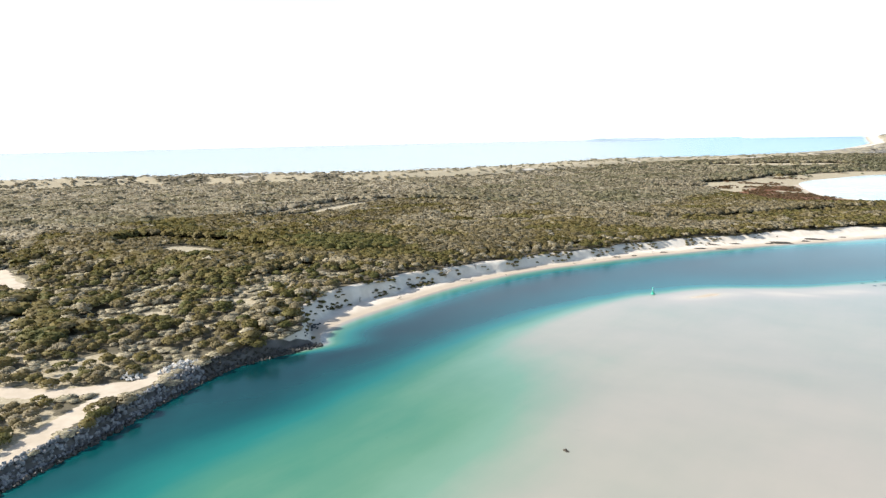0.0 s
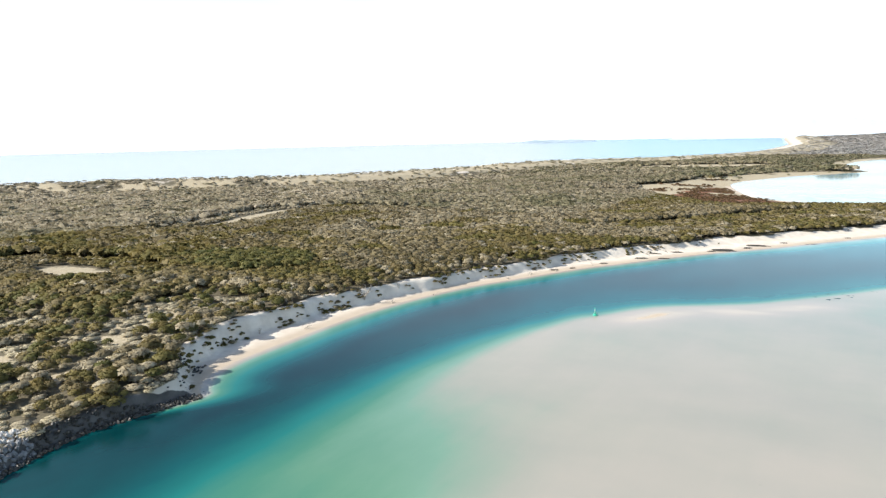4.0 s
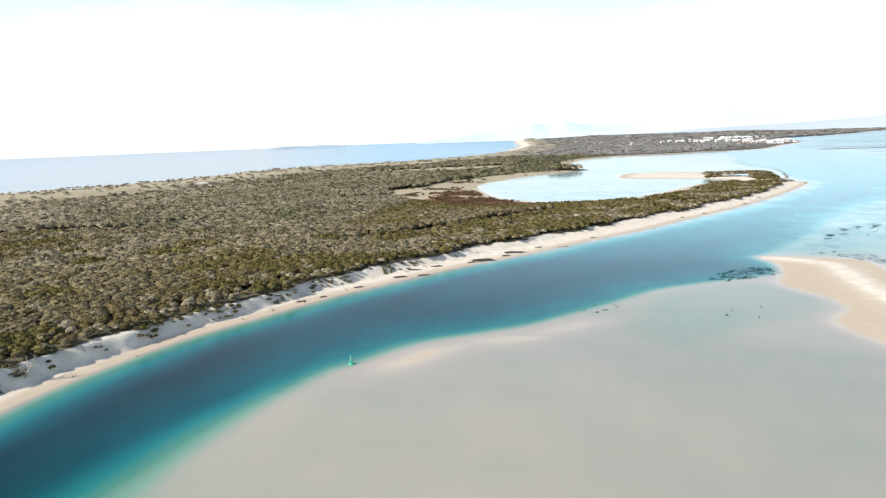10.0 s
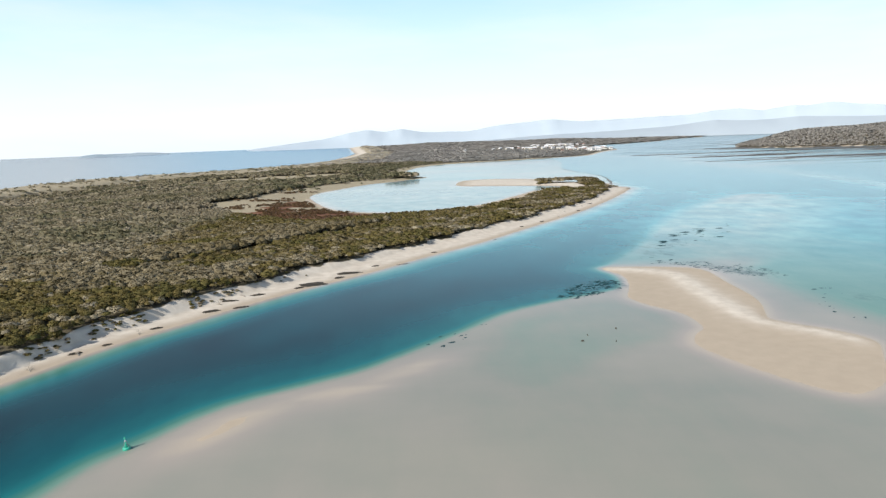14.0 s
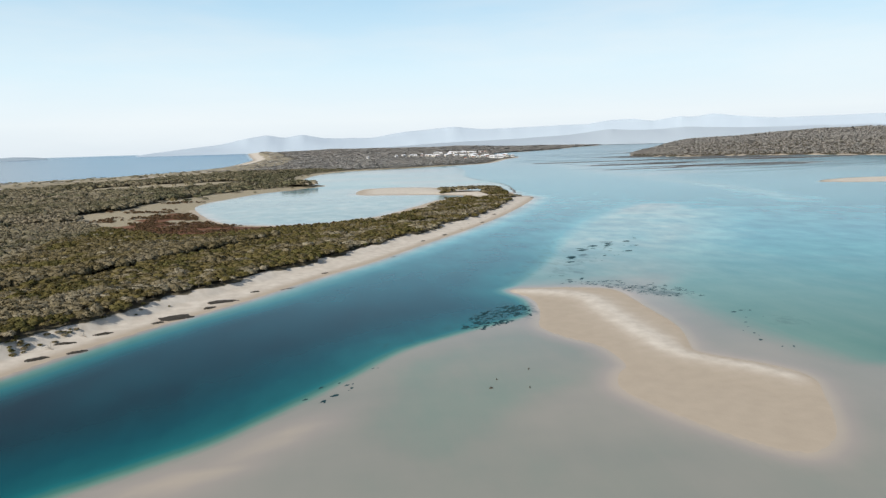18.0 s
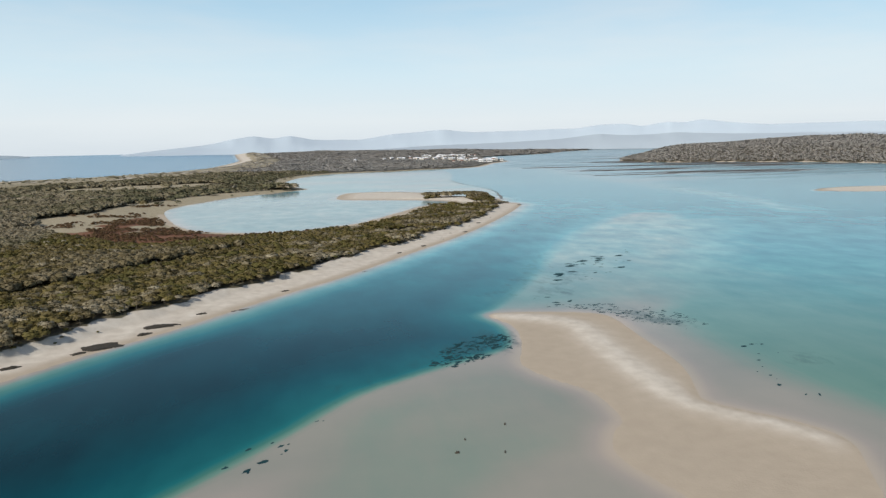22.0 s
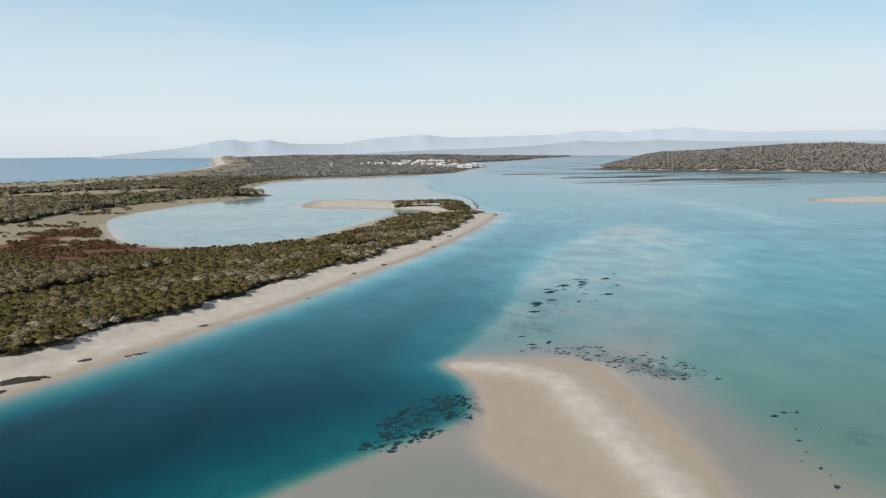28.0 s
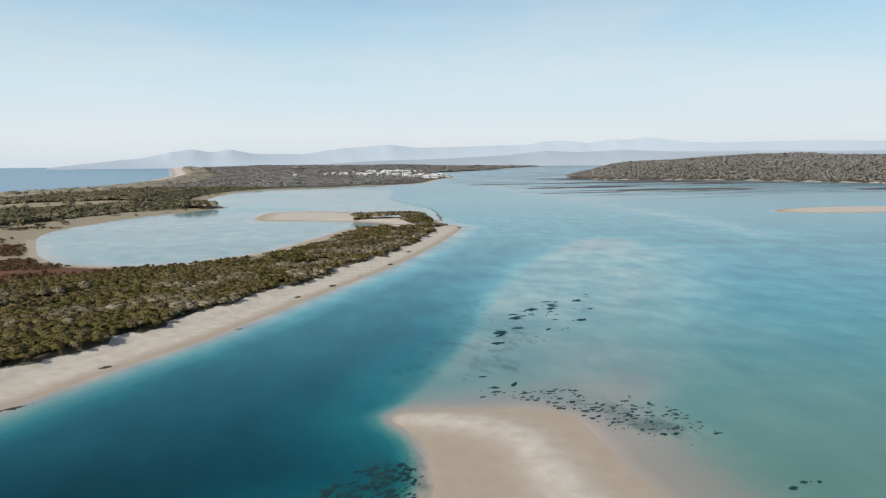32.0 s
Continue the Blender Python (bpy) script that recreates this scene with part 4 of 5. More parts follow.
def island(name, label, bearing, radius, length, height, mat):
    u = np.linspace(-1, 1, 41)
    v = np.linspace(-1, 1, 9)
    U, V = np.meshgrid(u, v)
    a = math.radians(bearing)
    along, across = np.array([math.cos(a), -math.sin(a)]), np.array([math.sin(a), math.cos(a)])
    hgt = height * np.clip(1 - U ** 4, 0, 1) ** 0.6 * np.clip(1 - V ** 2, 0, 1) * (0.75 + 0.5 * value_noise(U * 50, V * 20, 18, 3)) + 0.3
    X = across[0] * radius + along[0] * U * length / 2 + across[0] * V * 60
    Y = 150 + across[1] * radius + along[1] * U * length / 2 + across[1] * V * 60
    co = np.stack([X, Y, hgt + rise(X, Y) - 0.5], -1).reshape(-1, 3)
    q = np.arange(co.shape[0]).reshape(U.shape)
    f = np.stack([q[:-1, :-1], q[:-1, 1:], q[1:, 1:], q[1:, :-1]], -1).reshape(-1, 4)
    return tagged(new(name, add_mesh(name, co, f, mat)), label, "island")


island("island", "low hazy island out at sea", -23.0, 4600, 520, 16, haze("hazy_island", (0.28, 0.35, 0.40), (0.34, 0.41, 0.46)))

# ---- things ----
def part(name, me, parent, label="", m=None):
    """Links a mesh as one part under a thing or a part."""
    ob = new(name, me)
    ob.parent = parent
    if m is not None:
        ob.matrix_basis = m
    return tagged(ob, label)


def empty(name, m, label, category, group=""):
    ob = new(name)
    ob.matrix_basis = m
    return tagged(ob, label, category, group)


def mesh_of(name, bm, mat, smooth=False):
    me = bpy.data.meshes.new(name)
    bmesh.ops.recalc_face_normals(bm, faces=bm.faces)
    bm.to_mesh(me)
    bm.free()
    me.materials.append(mat)
    me.polygons.foreach_set("use_smooth", np.full(len(me.polygons), smooth))
    return me


def height_at(x, y):
    z, _ = survey(np.array([float(x)]), np.array([float(y)]))
    return float(z[0] + rise(np.array([float(x)]), np.array([float(y)]))[0])


def heights(points):
    p = np.array(points, float)
    z, _ = survey(p[:, 0], p[:, 1])
    return z + rise(p[:, 0], p[:, 1])


def rock_mesh(seed, mat, flat=0.75):
    """A broken boulder about one metre across."""
    r = random.Random(seed)
    bm = bmesh.new()
    for k in range(15):
        v = Vector((r.gauss(0, 1), r.gauss(0, 1), r.gauss(0, 1))).normalized() * (0.43 + 0.14 * r.random())
        bm.verts.new((v.x, v.y * 0.85, v.z * flat))
    out = bmesh.ops.convex_hull(bm, input=bm.verts)
    bmesh.ops.delete(bm, geom=[v for v in bm.verts if not v.link_faces], context="VERTS")
    return mesh_of("boulder", bm, mat)


def tube(bm, points, radii, sides=6):
    """A tapering limb through the points."""
    rings = []
    for i, (p, rad) in enumerate(zip(points, radii)):
        d = (Vector(points[min(i + 1, len(points) - 1)]) - Vector(points[max(i - 1, 0)])).normalized()
        u = d.orthogonal().normalized()
        w = d.cross(u)
        rings.append([bm.verts.new(Vector(p) + (u * math.cos(a) + w * math.sin(a)) * rad) for a in (6.2832 * k / sides for k in range(sides))])
    for a, b in zip(rings, rings[1:]):
        for k in range(sides):
            bm.faces.new((a[k], a[(k + 1) % sides], b[(k + 1) % sides], b[k]))
    bm.faces.new(rings[0])
    bm.faces.new(rings[-1])


def limb(r, start, way, length, rad, bend=0.25, n=5):
    p, d, pts, rr = Vector(start), Vector(way).normalized(), [tuple(start)], [rad]
    for k in range(n):
        d = (d + Vector((r.uniform(-bend, bend), r.uniform(-bend, bend), r.uniform(-bend * 0.4, bend * 0.6)))).normalized()
        p = p + d * length / n
        pts.append(tuple(p))
        rr.append(rad * (1 - 0.85 * (k + 1) / n))
    return pts, rr


def cylinder(bm, r0, r1, z0, z1, sides=16, x=0.0, y=0.0):
    tube(bm, [(x, y, z0), (x, y, z1)], [r0, r1], sides)


# -- the rock wall along the channel --
STONES = [rock_mesh(k, STONE) for k in range(10)]
WALL_LINE = smooth_line([(-126, 22), (-132.4, 41), (-136, 52), (-141, 66), (-148, 83), (-153.5, 102), (-153.6, 112), (-151.7, 121), (-148.8, 134)], False, 6)
WET_STONES = [rock_mesh(20 + k, WEEDSTONE) for k in range(6)]
rock_wall = empty("rock_wall", pose(-141, 66, 0), "dark grey boulder revetment along the channel, wet at its foot", "rock wall")
r = np.random.RandomState(5)
seg = np.diff(WALL_LINE, axis=0)
run = np.concatenate([[0], np.cumsum(np.hypot(*seg.T))])
spots = []
for a in np.arange(0, run[-1], 0.82):
    px, py = np.interp(a, run, WALL_LINE[:, 0]), np.interp(a, run, WALL_LINE[:, 1])
    i = min(np.searchsorted(run, a, "right") - 1, len(seg) - 1)
    nx, ny = -seg[i][1], seg[i][0]
    nl = math.hypot(nx, ny)
    tail = np.interp(py, [100, 118, 134], [1.0, 0.7, 0.5])
    for up in np.arange(-0.9, 3.7 * tail, 0.72):
        o = up + r.uniform(-0.3, 0.3)
        spots.append((px + nx / nl * o + r.uniform(-0.3, 0.3), py + ny / nl * o + r.uniform(-0.3, 0.3), up))
ground_z = heights([(a, b) for a, b, _ in spots])
loose, count = [], 0
for (a, b, up), gz in zip(spots, ground_z):
    size = r.uniform(0.8, 1.5)
    m = Matrix.Translation((a + 141, b - 66, max(gz, -0.1) + 0.12 + size * 0.12)) @ Euler((r.uniform(0, 6), r.uniform(0, 6), r.uniform(0, 6))).to_matrix().to_4x4() @ Matrix.Diagonal((size, size, size, 1))
    me = WET_STONES[r.randint(6)] if up < 0.1 or b > 96 else STONES[r.randint(len(STONES))]
    if 38 < b < 80 and count < 300:
        part("boulder", me, rock_wall, "", m)
        count += 1
    else:
        loose.append((np.array([m @ v.co for v in me.vertices]), [tuple(p.vertices) for p in me.polygons], up < 0.1 or b > 96))
for wet in (False, True):
    co, fs, at = [], [], 0
    for v, f, w in loose:
        if w == wet:
            co.append(v)
            fs.extend([[at + i for i in p] for p in f])
            at += len(v)
    rest = bpy.data.meshes.new("boulders")
    rest.from_pydata(np.concatenate(co).tolist(), [], fs)
    rest.materials.append(WEEDSTONE if wet else STONE)
    tagged(part("boulders", rest, rock_wall, "dark wet weedy boulders" if wet else ""), kind="stuff")

# -- pale rock heaps at the head of the wall --
PALE = [rock_mesh(40 + k, PALESTONE) for k in range(6)]
for cx, cy, rx, ry, n, tall in ((-162.5, 81.5, 2.9, 2.4, 64, 2.0), (-159.0, 93.0, 2.8, 6.5, 150, 1.7)):
    heap = empty("rock_heap", pose(cx, cy, height_at(cx, cy)), "heap of pale broken rock beside the sand track", "rocks", "rock heaps")
    for k in range(n):
        a, q = r.uniform(0, 6.28), math.sqrt(r.rand())
        s = r.uniform(0.6, 1.35)
        m = Matrix.Translation((math.cos(a) * q * rx, math.sin(a) * q * ry, tall * (1 - q) * r.rand() + 0.15 * s)) @ Euler((r.uniform(0, 6), r.uniform(0, 6), 0)).to_matrix().to_4x4() @ Matrix.Diagonal((s, s, s, 1))
        part("boulder", PALE[r.randint(6)], heap, "", m)

# -- rocks at the foot of the cut and along the old training line beyond the spit --
scree = empty("rock_scree", pose(-164, 142, height_at(-164, 142)), "dark fallen rocks and weed at the foot of the sand cut", "rocks")
for k in range(110):
    a, b = (r.normal(-166, 2.2), r.normal(141.5, 3.6)) if k < 70 else (r.normal(-159, 4.5), r.normal(133, 2.2))
    s = r.uniform(0.5, 1.4)
    part("boulder", WET_STONES[r.randint(6)], scree, "", Matrix.Translation((a + 164, b - 142, max(height_at(a, b), 0) - height_at(-164, 142) + 0.1 * s)) @ Matrix.Diagonal((s, s, s * 0.8, 1)))
training = empty("training_wall", pose(225, 1050, 0), "low dark line of weedy rocks off the spit", "rock wall")
path = smooth_line([(204, 905), (213, 937), (218, 962), (232, 1028), (239, 1110), (232, 1217), (234, 1310)], False, 8)
for (ax, ay), (bx, by) in zip(path, path[1:]):
    n = 4
    for q in range(n):
        f = (q + r.rand()) / n
        x, y = ax + (bx - ax) * f + r.normal(0, 0.8), ay + (by - ay) * f
        s = r.uniform(0.5, 1.1) * (1.8 if 940 < y < 985 else 1.0)
        part("boulder", STONES[r.randint(10)], training, "", Matrix.Translation((x - 225, y - 1050, 0.15)) @ Euler((0, 0, r.uniform(0, 6))).to_matrix().to_4x4() @ Matrix.Diagonal((s * 1.3, s * 1.6, s * 0.9, 1)))


# -- seaweed wrack on the beach --
def wrack_mesh(seed, long, wide, tall=0.28):
    """A ragged mat with a lumpy top and thin edges."""
    u, v = np.linspace(-1, 1, 23), np.linspace(-1, 1, 13)
    U, V = np.meshgrid(u, v)
    n = value_noise(U * 10, V * 6, 3.0, 3, seed * 1.7)
    inside_ = 1 - (U ** 2 + V ** 2) + (n - 0.5) * 1.9
    z = tall * np.clip(inside_, -0.4, 1) * (0.6 + 0.8 * value_noise(U * 30, V * 18, 3.0, 2, seed)) - 0.02
    co = np.stack([U * long / 2, V * wide / 2, z], -1).reshape(-1, 3)
    q = np.arange(U.size).reshape(U.shape)
    f = np.stack([q[:-1, :-1], q[:-1, 1:], q[1:, 1:], q[1:, :-1]], -1).reshape(-1, 4)
    f = f[(inside_.ravel()[f] > -0.05).any(1)]
    return add_mesh("wrack", co, f, WRACK)


MATS = [(-73.5, 404.5, 11.5, 4.2, 28), (-60.4, 425.5, 11.0, 3.4, 22), (-64, 416, 5, 1.8, 40), (-33.5, 445.5, 11.5, 2.2, 38), (-49, 439.8, 4, 1.3, 30), (-102.5, 378, 6, 1.6, 10), (-96, 368.6, 5.5, 1.8, 25), (-94, 387, 6, 1.8, 25),
        (-105.5, 363.5, 6, 1.8, 30), (-79, 398, 4, 1.4, 35), (-19.5, 473.3, 3.6, 1.0, 40), (18, 510.5, 5.0, 1.6, 45), (-127, 326, 3, 1, 50), (42, 561, 4, 1.2, 50), (60, 584, 5, 1.5, 50), (100, 642, 5, 1.6, 55),
        (122, 690, 6, 1.8, 60), (-118, 343, 4, 1.2, 40), (-133, 318, 4, 1.4, 45), (202, 835, 5, 2.4, 60)]
for k, (cx, cy, a, b, turn) in enumerate(MATS):
    tagged(new("seaweed_mat", wrack_mesh(k, a * 1.1, b * 1.7)), "dark brown seaweed wrack lying on pale sand", "seaweed", "seaweed mats on the beach").matrix_basis = pose(cx, cy, height_at(cx, cy) + 0.05, 0, 2, turn)
for k, (cx, cy, a, b) in enumerate([(18.7, 306.4, 1.1, 0.6), (31.9, 317.4, 0.6, 0.35), (28.1, 304.4, 0.6, 0.3), (21.6, 311.9, 0.5, 0.3), (-56.5, 112.1, 1.5, 0.7)]):
    tagged(new("seaweed_clump", wrack_mesh(60 + k, a, b, 0.4)), "small dark seaweed clump in the shallows", "seaweed", "clumps on the flats").matrix_basis = pose(cx, cy, 0.04, 0, 0, 40 * k)


# -- seagrass beds showing through the shallows --
def seagrass_bed(name, label, ring, count, low, high, seed, turn=0.5):
    """Ragged dark tussocks scattered through a ring on the plan, lying just under the surface."""
    rr = np.random.RandomState(seed)
    ring = np.array(ring, float)
    co, faces = [], []
    made = 0
    for _ in range(count * 40):
        p = ring.min(0) + rr.rand(2) * (ring.max(0) - ring.min(0))
        if made >= count or not inside(p[:1], p[1:], ring)[0] or value_noise(p[:1], p[1:], 9, 2, seed)[0] < 0.42:
            continue
        made += 1
        n, size, slim, a0 = 11, low + (high - low) * rr.rand() ** 2.2, 0.35 + 0.4 * rr.rand(), turn + rr.normal(0, 0.3)
        base = len(co)
        co.append((p[0], p[1], 0.045))
        for q in range(n):
            a = 6.2832 * q / n
            e = size * (0.6 + 0.75 * rr.rand())
            u, v = math.cos(a) * e, math.sin(a) * e * slim
            co.append((p[0] + u * math.cos(a0) - v * math.sin(a0), p[1] + u * math.sin(a0) + v * math.cos(a0), 0.012))
        faces += [(base, base + 1 + q, base + 1 + (q + 1) % n) for q in range(n)]
    return tagged(new(name, add_mesh(name, co, faces, SEAGRASS, False)), label, "seagrass", kind="stuff")


SEAGRASS = plain("wet_seagrass", (0.008, 0.032, 0.040), (0.022, 0.070, 0.076), 0.6, 0.8, 0.2, 0.02, 0.1)
seagrass_bed("seagrass_bed", "dark seagrass tussocks in the channel beside the sandbar", [(22, 361), (31, 378), (42, 386), (52, 387), (54, 379), (50, 371), (41, 364), (30, 358)], 290, 0.35, 1.3, 1)
seagrass_bed("seagrass_bed", "dark seagrass tussocks strewn behind the sandbar", [(84, 417), (98, 418), (115, 412), (121, 396), (122, 377), (115, 373), (108, 379), (101, 389), (97, 401)], 290, 0.25, 0.95, 2, 0.2)
seagrass_bed("seagrass_bed", "scattered seagrass patches on the pale flat", [(96, 458), (112, 490), (138, 530), (180, 556), (160, 512), (133, 462), (112, 456)], 54, 0.6, 2.9, 3, 0.2)
seagrass_bed("seagrass_bed", "few small seagrass patches near the channel lip", [(64, 414), (80, 436), (92, 442), (92, 418)], 12, 0.4, 1.8, 4, 0.2)
seagrass_bed("seagrass_bed", "small dark weed clumps on the shallow flat", [(115, 360), (126, 358), (124, 340), (112, 316), (102, 318)], 14, 0.3, 1.1, 5, 0.6)
seagrass_bed("seagrass_bed", "dark weed along the channel edge", [(-30, 308), (-18, 326), (-4, 340), (-1, 336), (-12, 318), (-24, 303)], 12, 0.3, 1.2, 6, 0.8)


# -- trees along the top of the beach --
def tree_model(seed, high, wide, tint, bare=False):
    """A windblown coast tree: leaning forked trunk, limbs, and a crown of leaf tufts."""
    rr = random.Random(seed)
    tree = empty("coast_tree", pose(0, 0, 0), "windblown grey-green coast tree at the top of the beach", "tree", "trees along the beach")
    lean = Vector((rr.uniform(-0.35, 0.35), rr.uniform(-0.35, 0.35), 1))
    bm = bmesh.new()
    pts, rad = limb(rr, (0, 0, -0.3), lean, high * 0.75, 0.05 * high * 0.45, 0.2)
    tube(bm, pts, rad, 7)
    part("trunk", mesh_of("trunk", bm, BARK, True), tree, "grey leaning trunk")
    for k in range(5):
        s = pts[2 + k % 3]
        a = 6.28 * k / 5 + rr.uniform(-0.4, 0.4)
        bm = bmesh.new()
        p2, r2 = limb(rr, s, (math.cos(a), math.sin(a), rr.uniform(0.25, 0.9)), wide * rr.uniform(0.7, 1.0), 0.022 * high * 0.5, 0.3)
        tube(bm, p2, r2, 5)
        part("limb", mesh_of("limb", bm, BARK, True), tree)
    shape = [crown_shape(500 + seed, 210, 0.22, 0.6)]
    top = Vector(pts[-1])
    co, tn, nn = scatter(shape, np.array([[top.x, top.y, 0.0]]), np.array([wide]), np.array([high]), np.array([tint]), seed)
    me = add_mesh("crown", co, np.arange(len(co)).reshape(-1, 3), LEAVES, True, {"tint": tn})
    me.normals_split_custom_set_from_vertices(nn.astype(np.float32))
    part("crown", me, tree)
    return tree


models = [tree_model(k, h, w, t) for k, (h, w, t) in enumerate([(4.2, 2.2, 0.55), (3.4, 2.0, 0.2), (4.8, 2.5, 0.7), (2.8, 1.8, 0.85), (3.8, 2.3, 0.38), (3.0, 1.9, 0.1)])]
edge = SHORE_LINE[(SHORE_LINE[:, 1] > 140) & (SHORE_LINE[:, 1] < 800)]
seg = np.diff(edge, axis=0)
run = np.concatenate([[0], np.cumsum(np.hypot(*seg.T))])
stems = []
for a in np.arange(3, run[-1], 6.0):
    i = min(np.searchsorted(run, a, "right") - 1, len(seg) - 1)
    px, py = np.interp(a, run, edge[:, 0]), np.interp(a, run, edge[:, 1])
    n = np.array([-seg[i][1], seg[i][0]]) / np.hypot(*seg[i])
    offs = np.arange(6, 45, 0.5)
    _, cv = survey(px + n[0] * offs, py + n[1] * offs)
    ok = np.nonzero(cv["veg"] > 0.75)[0]
    if len(ok):
        o = offs[ok[0]] + r.uniform(0.0, 2.0)
        stems.append((px + n[0] * o, py + n[1] * o))
stems += [(-160, 117), (-163.5, 124), (-168, 131), (-172, 127), (-158.5, 109), (-170, 137), (-176, 143), (-181, 107), (-177, 101), (-183, 113), (-168, 127), (-172, 132), (-175, 126), (-178, 134), (-166, 121), (-163, 129), (-171, 137), (-182, 129), (-160, 124), (-158, 116), (-176, 140), (-165, 134), (-169, 122), (-162, 118), (-180, 138)]
late = len(stems) - 15
stem_z = heights(stems)
for k, ((x, y), z) in enumerate(zip(stems, stem_z)):
    s = r.uniform(0.55, 0.9) * float(np.interp(y, [480, 560], [1.0, 0.75])) if k < late else r.uniform(0.95, 1.25)
    m = Matrix.Translation((x, y, z - 0.05)) @ Euler((0, 0, r.uniform(0, 6.28))).to_matrix().to_4x4()
    if k < len(models):
        models[k].matrix_basis = m
    else:
        t = copy_thing(models[r.randint(len(models))], m)
        t.scale = (s, s, s)


# -- dead wood --
def dead_tree(seed, x, y, high, label, fallen=False):
    rr = random.Random(seed)
    tree = empty("dead_tree", pose(x, y, height_at(x, y), 78 if fallen else 0, 0, rr.uniform(0, 360)), label, "dead tree", "bleached dead trees")
    bm = bmesh.new()
    pts, rad = limb(rr, (0, 0, -0.2), (0.25, 0.1, 1), high * 0.6, 0.05 * high, 0.2)
    tube(bm, pts, rad, 7)
    part("trunk", mesh_of("trunk", bm, DRYWOOD, True), tree)
    for k in range(9):
        s = pts[1 + k % 5]
        a = rr.uniform(0, 6.28)
        bm = bmesh.new()
        p2, r2 = limb(rr, s, (math.cos(a), math.sin(a), rr.uniform(0.4, 1.3)), high * rr.uniform(0.35, 0.7), 0.022 * high, 0.35)
        tube(bm, p2, r2, 5)
        for j in (2, 3, 4):
            p3, r3 = limb(rr, p2[j], (rr.uniform(-1, 1), rr.uniform(-1, 1), rr.uniform(0, 1)), high * 0.22, 0.008 * high, 0.35, 3)
            tube(bm, p3, r3, 4)
        part("branch", mesh_of("branch", bm, DRYWOOD, True), tree)
    return tree


dead_tree(1, -171.5, 226, 6.5, "large bleached dead tree with spreading bare limbs above the beach")
for k, (x, y) in enumerate([(-176, 178), (-181, 196), (-168, 244), (-160, 264), (-150, 293), (-128, 366), (-112, 395), (-90, 418), (-20, 496)]):
    dead_tree(10 + k, x, y, 2.6 + 0.25 * (k % 4), "grey dead shrub with bare twigs on the sand cut")
for k, (x, y) in enumerate([(-163, 232), (-156, 252), (-144, 292), (-138, 303), (-131, 316), (-121, 336), (-168, 190), (-98, 384), (-104, 372), (75, 606), (110, 668), (140, 722), (88, 632)]):
    dead_tree(30 + k, x, y, 2.6 + 0.2 * (k % 5), "fallen driftwood branch lying on the beach", True)


# -- the channel buoy --
BUOY_GREEN = plain("sea_green_plastic", (0.02, 0.30, 0.20), (0.04, 0.42, 0.29), 1.5, 0.45, 0.15, 0.01, 0.5)
STEEL = plain("galvanised_steel", (0.30, 0.31, 0.32), (0.48, 0.49, 0.50), 4.0, 0.45, 0.1, 0.01, 0.5, 0.6)
LENS = plain("pale_lantern_glass", (0.55, 0.62, 0.60), (0.75, 0.80, 0.78), 2.0, 0.2, 0.05)
buoy = empty("channel_buoy", pose(-89.5, 249.6, 0, 3, -4, 20), "green lateral channel buoy with a cone topmark afloat", "buoy")
bm = bmesh.new()
tube(bm, [(0, 0, -0.35), (0, 0, -0.2), (0, 0, 0.35), (0, 0, 0.5), (0, 0, 0.55)], [0.55, 0.78, 0.80, 0.70, 0.45], 20)
part("float", mesh_of("float", bm, BUOY_GREEN, True), buoy)
bm = bmesh.new()
tube(bm, [(0, 0, 0.5), (0, 0, 1.0), (0, 0, 1.75), (0, 0, 1.8)], [0.46, 0.34, 0.18, 0.1], 14)
part("tower", mesh_of("tower", bm, BUOY_GREEN, True), buoy)
for k in range(4):
    a = math.radians(90 * k + 45)
    bm = bmesh.new()
    tube(bm, [(math.cos(a) * 0.62, math.sin(a) * 0.62, 0.48), (math.cos(a) * 0.2, math.sin(a) * 0.2, 1.78)], [0.03, 0.03], 6)
    part("strut", mesh_of("strut", bm, STEEL), buoy)
bm = bmesh.new()
cylinder(bm, 0.22, 0.22, 1.78, 1.84, 16)
part("platform", mesh_of("platform", bm, STEEL), buoy)
bm = bmesh.new()
cylinder(bm, 0.09, 0.08, 1.84, 2.08, 12)
part("lantern", mesh_of("lantern", bm, LENS), buoy, "pale lantern")
bm = bmesh.new()
cylinder(bm, 0.025, 0.025, 2.08, 2.3, 6)
part("mast", mesh_of("mast", bm, STEEL), buoy)
bm = bmesh.new()
cylinder(bm, 0.24, 0.02, 2.3, 2.85, 14)
part("topmark", mesh_of("topmark", bm, BUOY_GREEN), buoy, "green cone topmark")


# -- houses of the far town --
RENDERS = [plain("white_house_wall", (0.70, 0.69, 0.66), (0.82, 0.81, 0.79), 0.5), plain("cream_house_wall", (0.58, 0.53, 0.45), (0.70, 0.66, 0.57), 0.5)]
ROOFS = [plain("pale_metal_roof", (0.50, 0.52, 0.53), (0.66, 0.67, 0.68), 0.4, 0.5), plain("red_tile_roof", (0.22, 0.10, 0.07), (0.32, 0.16, 0.11), 0.6), plain("white_metal_roof", (0.74, 0.75, 0.76), (0.84, 0.85, 0.85), 0.4, 0.5)]
PANE = plain("dark_window_glass", (0.03, 0.04, 0.05), (0.06, 0.07, 0.08), 0.5, 0.12, 0.02, 0.01, 0.5)


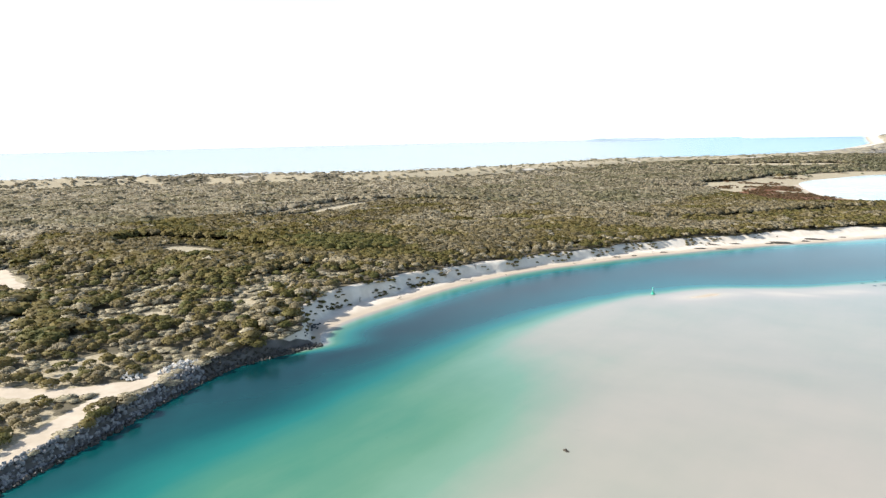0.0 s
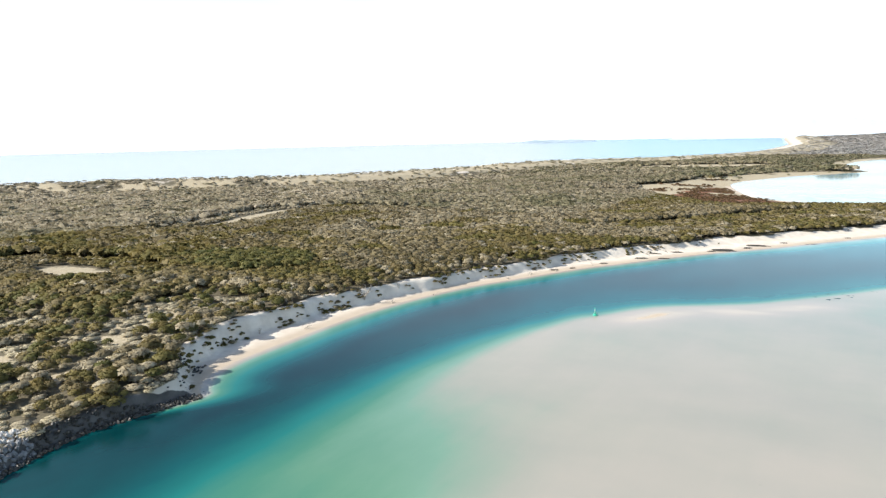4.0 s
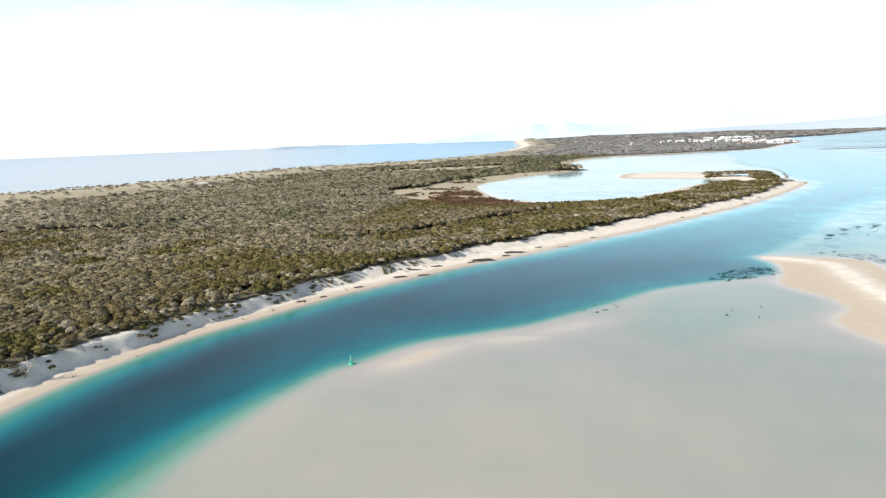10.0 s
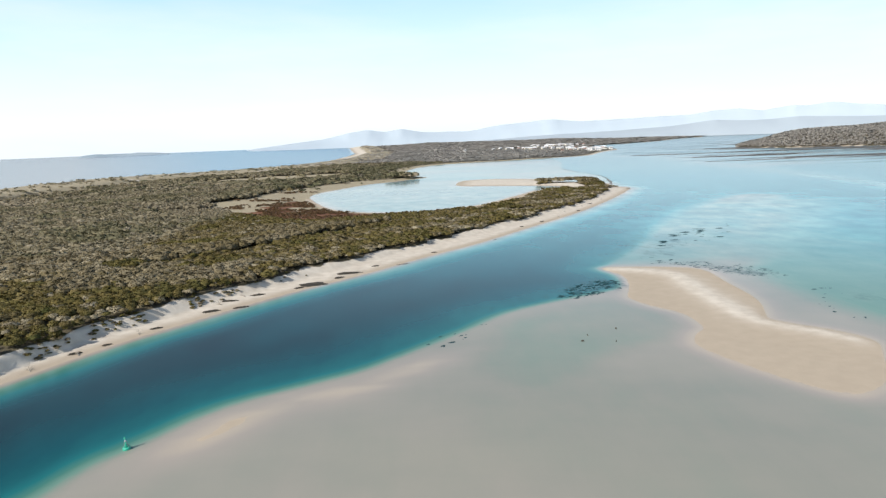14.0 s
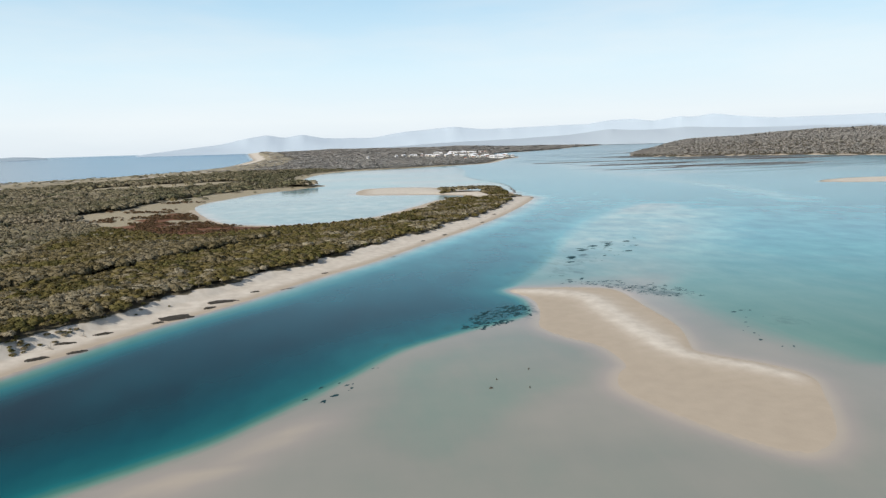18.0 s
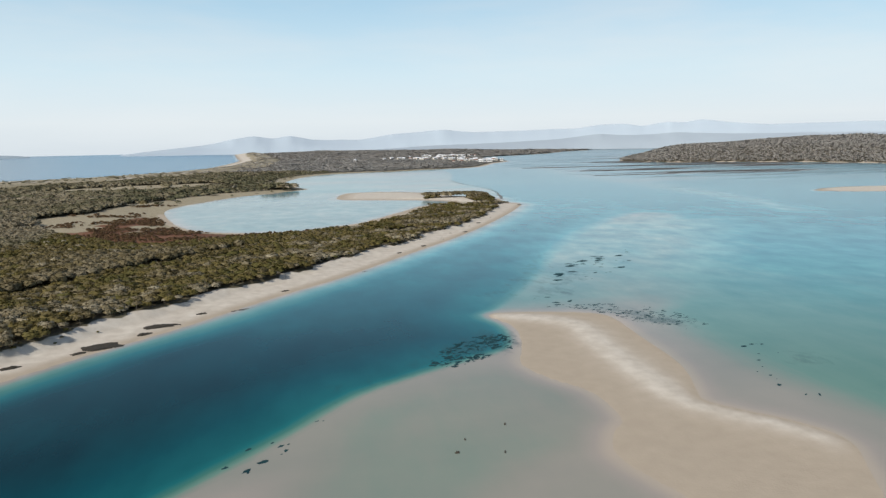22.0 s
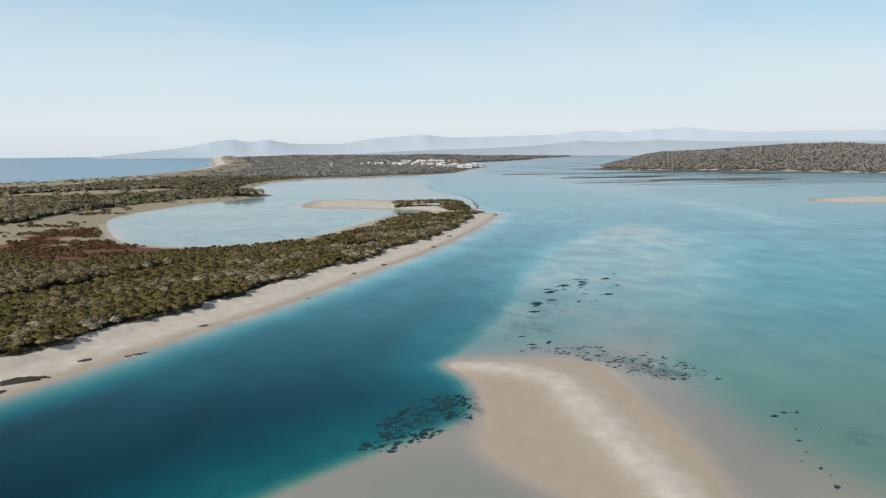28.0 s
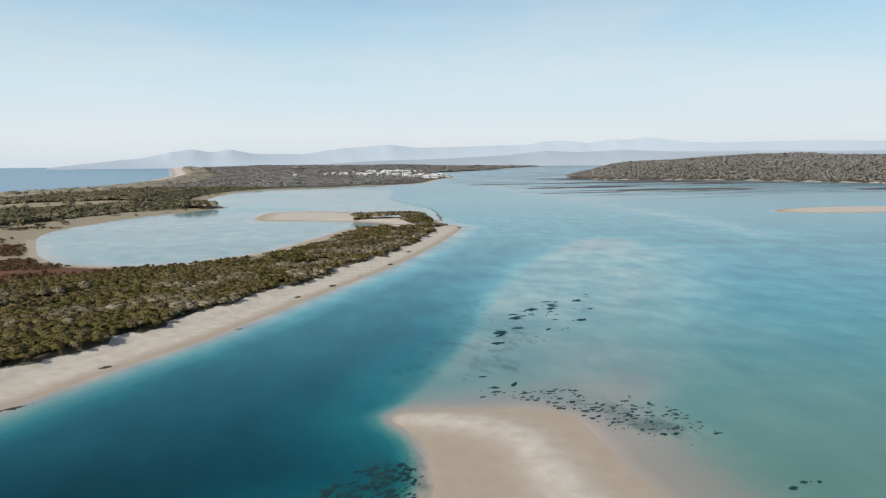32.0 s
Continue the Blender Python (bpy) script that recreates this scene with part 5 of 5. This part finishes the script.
def box_mesh(name, a, b, mat):
    bm = bmesh.new()
    bmesh.ops.create_cube(bm, size=1.0)
    for v in bm.verts:
        v.co = Vector([a[i] + (b[i] - a[i]) * (v.co[i] + 0.5) for i in range(3)])
    return mesh_of(name, bm, mat)


def house_model(k, wall, roof, long, deep, tall):
    house = empty("house", pose(0, 0, 0), ("white" if k % 2 == 0 else "cream") + " house with a gabled roof in the far town", "house", "houses of the far town")
    part("wall", box_mesh("wall", (-long / 2, -deep / 2, -3), (long / 2, deep / 2, tall), wall), house)
    bm = bmesh.new()
    prof = [(-deep / 2 - 0.6, tall - 0.2), (0, tall + deep * 0.28), (deep / 2 + 0.6, tall - 0.2), (0, tall + deep * 0.28 - 0.35)]
    ends = [[bm.verts.new((x, y, z)) for y, z in prof] for x in (-long / 2 - 0.5, long / 2 + 0.5)]
    for i in range(4):
        bm.faces.new((ends[0][i], ends[0][(i + 1) % 4], ends[1][(i + 1) % 4], ends[1][i]))
    bm.faces.new(ends[0])
    bm.faces.new(ends[1])
    part("roof", mesh_of("roof", bm, roof), house)
    for i in range(3):
        x = -long / 2 + long * (i + 0.5) / 3
        w = part("window", box_mesh("window", (x - 1.1, -deep / 2 - 0.06, 0.9), (x + 1.1, -deep / 2 + 0.05, tall - 0.6), PANE), house)
    return house


houses = [house_model(k, RENDERS[k % 2], ROOFS[k % 3], l, d, t) for k, (l, d, t) in enumerate([(11, 7, 5.0), (9, 6.5, 3.4), (14, 8, 5.6), (10, 7, 5.2), (12, 7, 3.6), (17, 8, 6.0)])]
lots = []
for cx, cy, sx, sy, n in ((590, 2370, 90, 90, 26), (500, 2800, 170, 110, 44), (640, 2560, 70, 70, 14), (1437, 4330, 190, 60, 30), (640, 3250, 110, 80, 30)):
    for k in range(n):
        lots.append((cx + r.normal(0, sx) * 0.7, cy + r.normal(0, sy) * 0.7))
lots = [p for p, d in zip(lots, survey(*np.array(lots).T)[1]["land"]) if d > 22]
for k, (x, y) in enumerate(lots):
    z = height_at(x, y) + (3.0 if y < 4000 else 6.0)
    m = pose(x, y, z, 0, 0, r.uniform(-35, 35))
    if k < len(houses):
        houses[k].matrix_basis = m
    else:
        copy_thing(houses[r.randint(len(houses))], m)
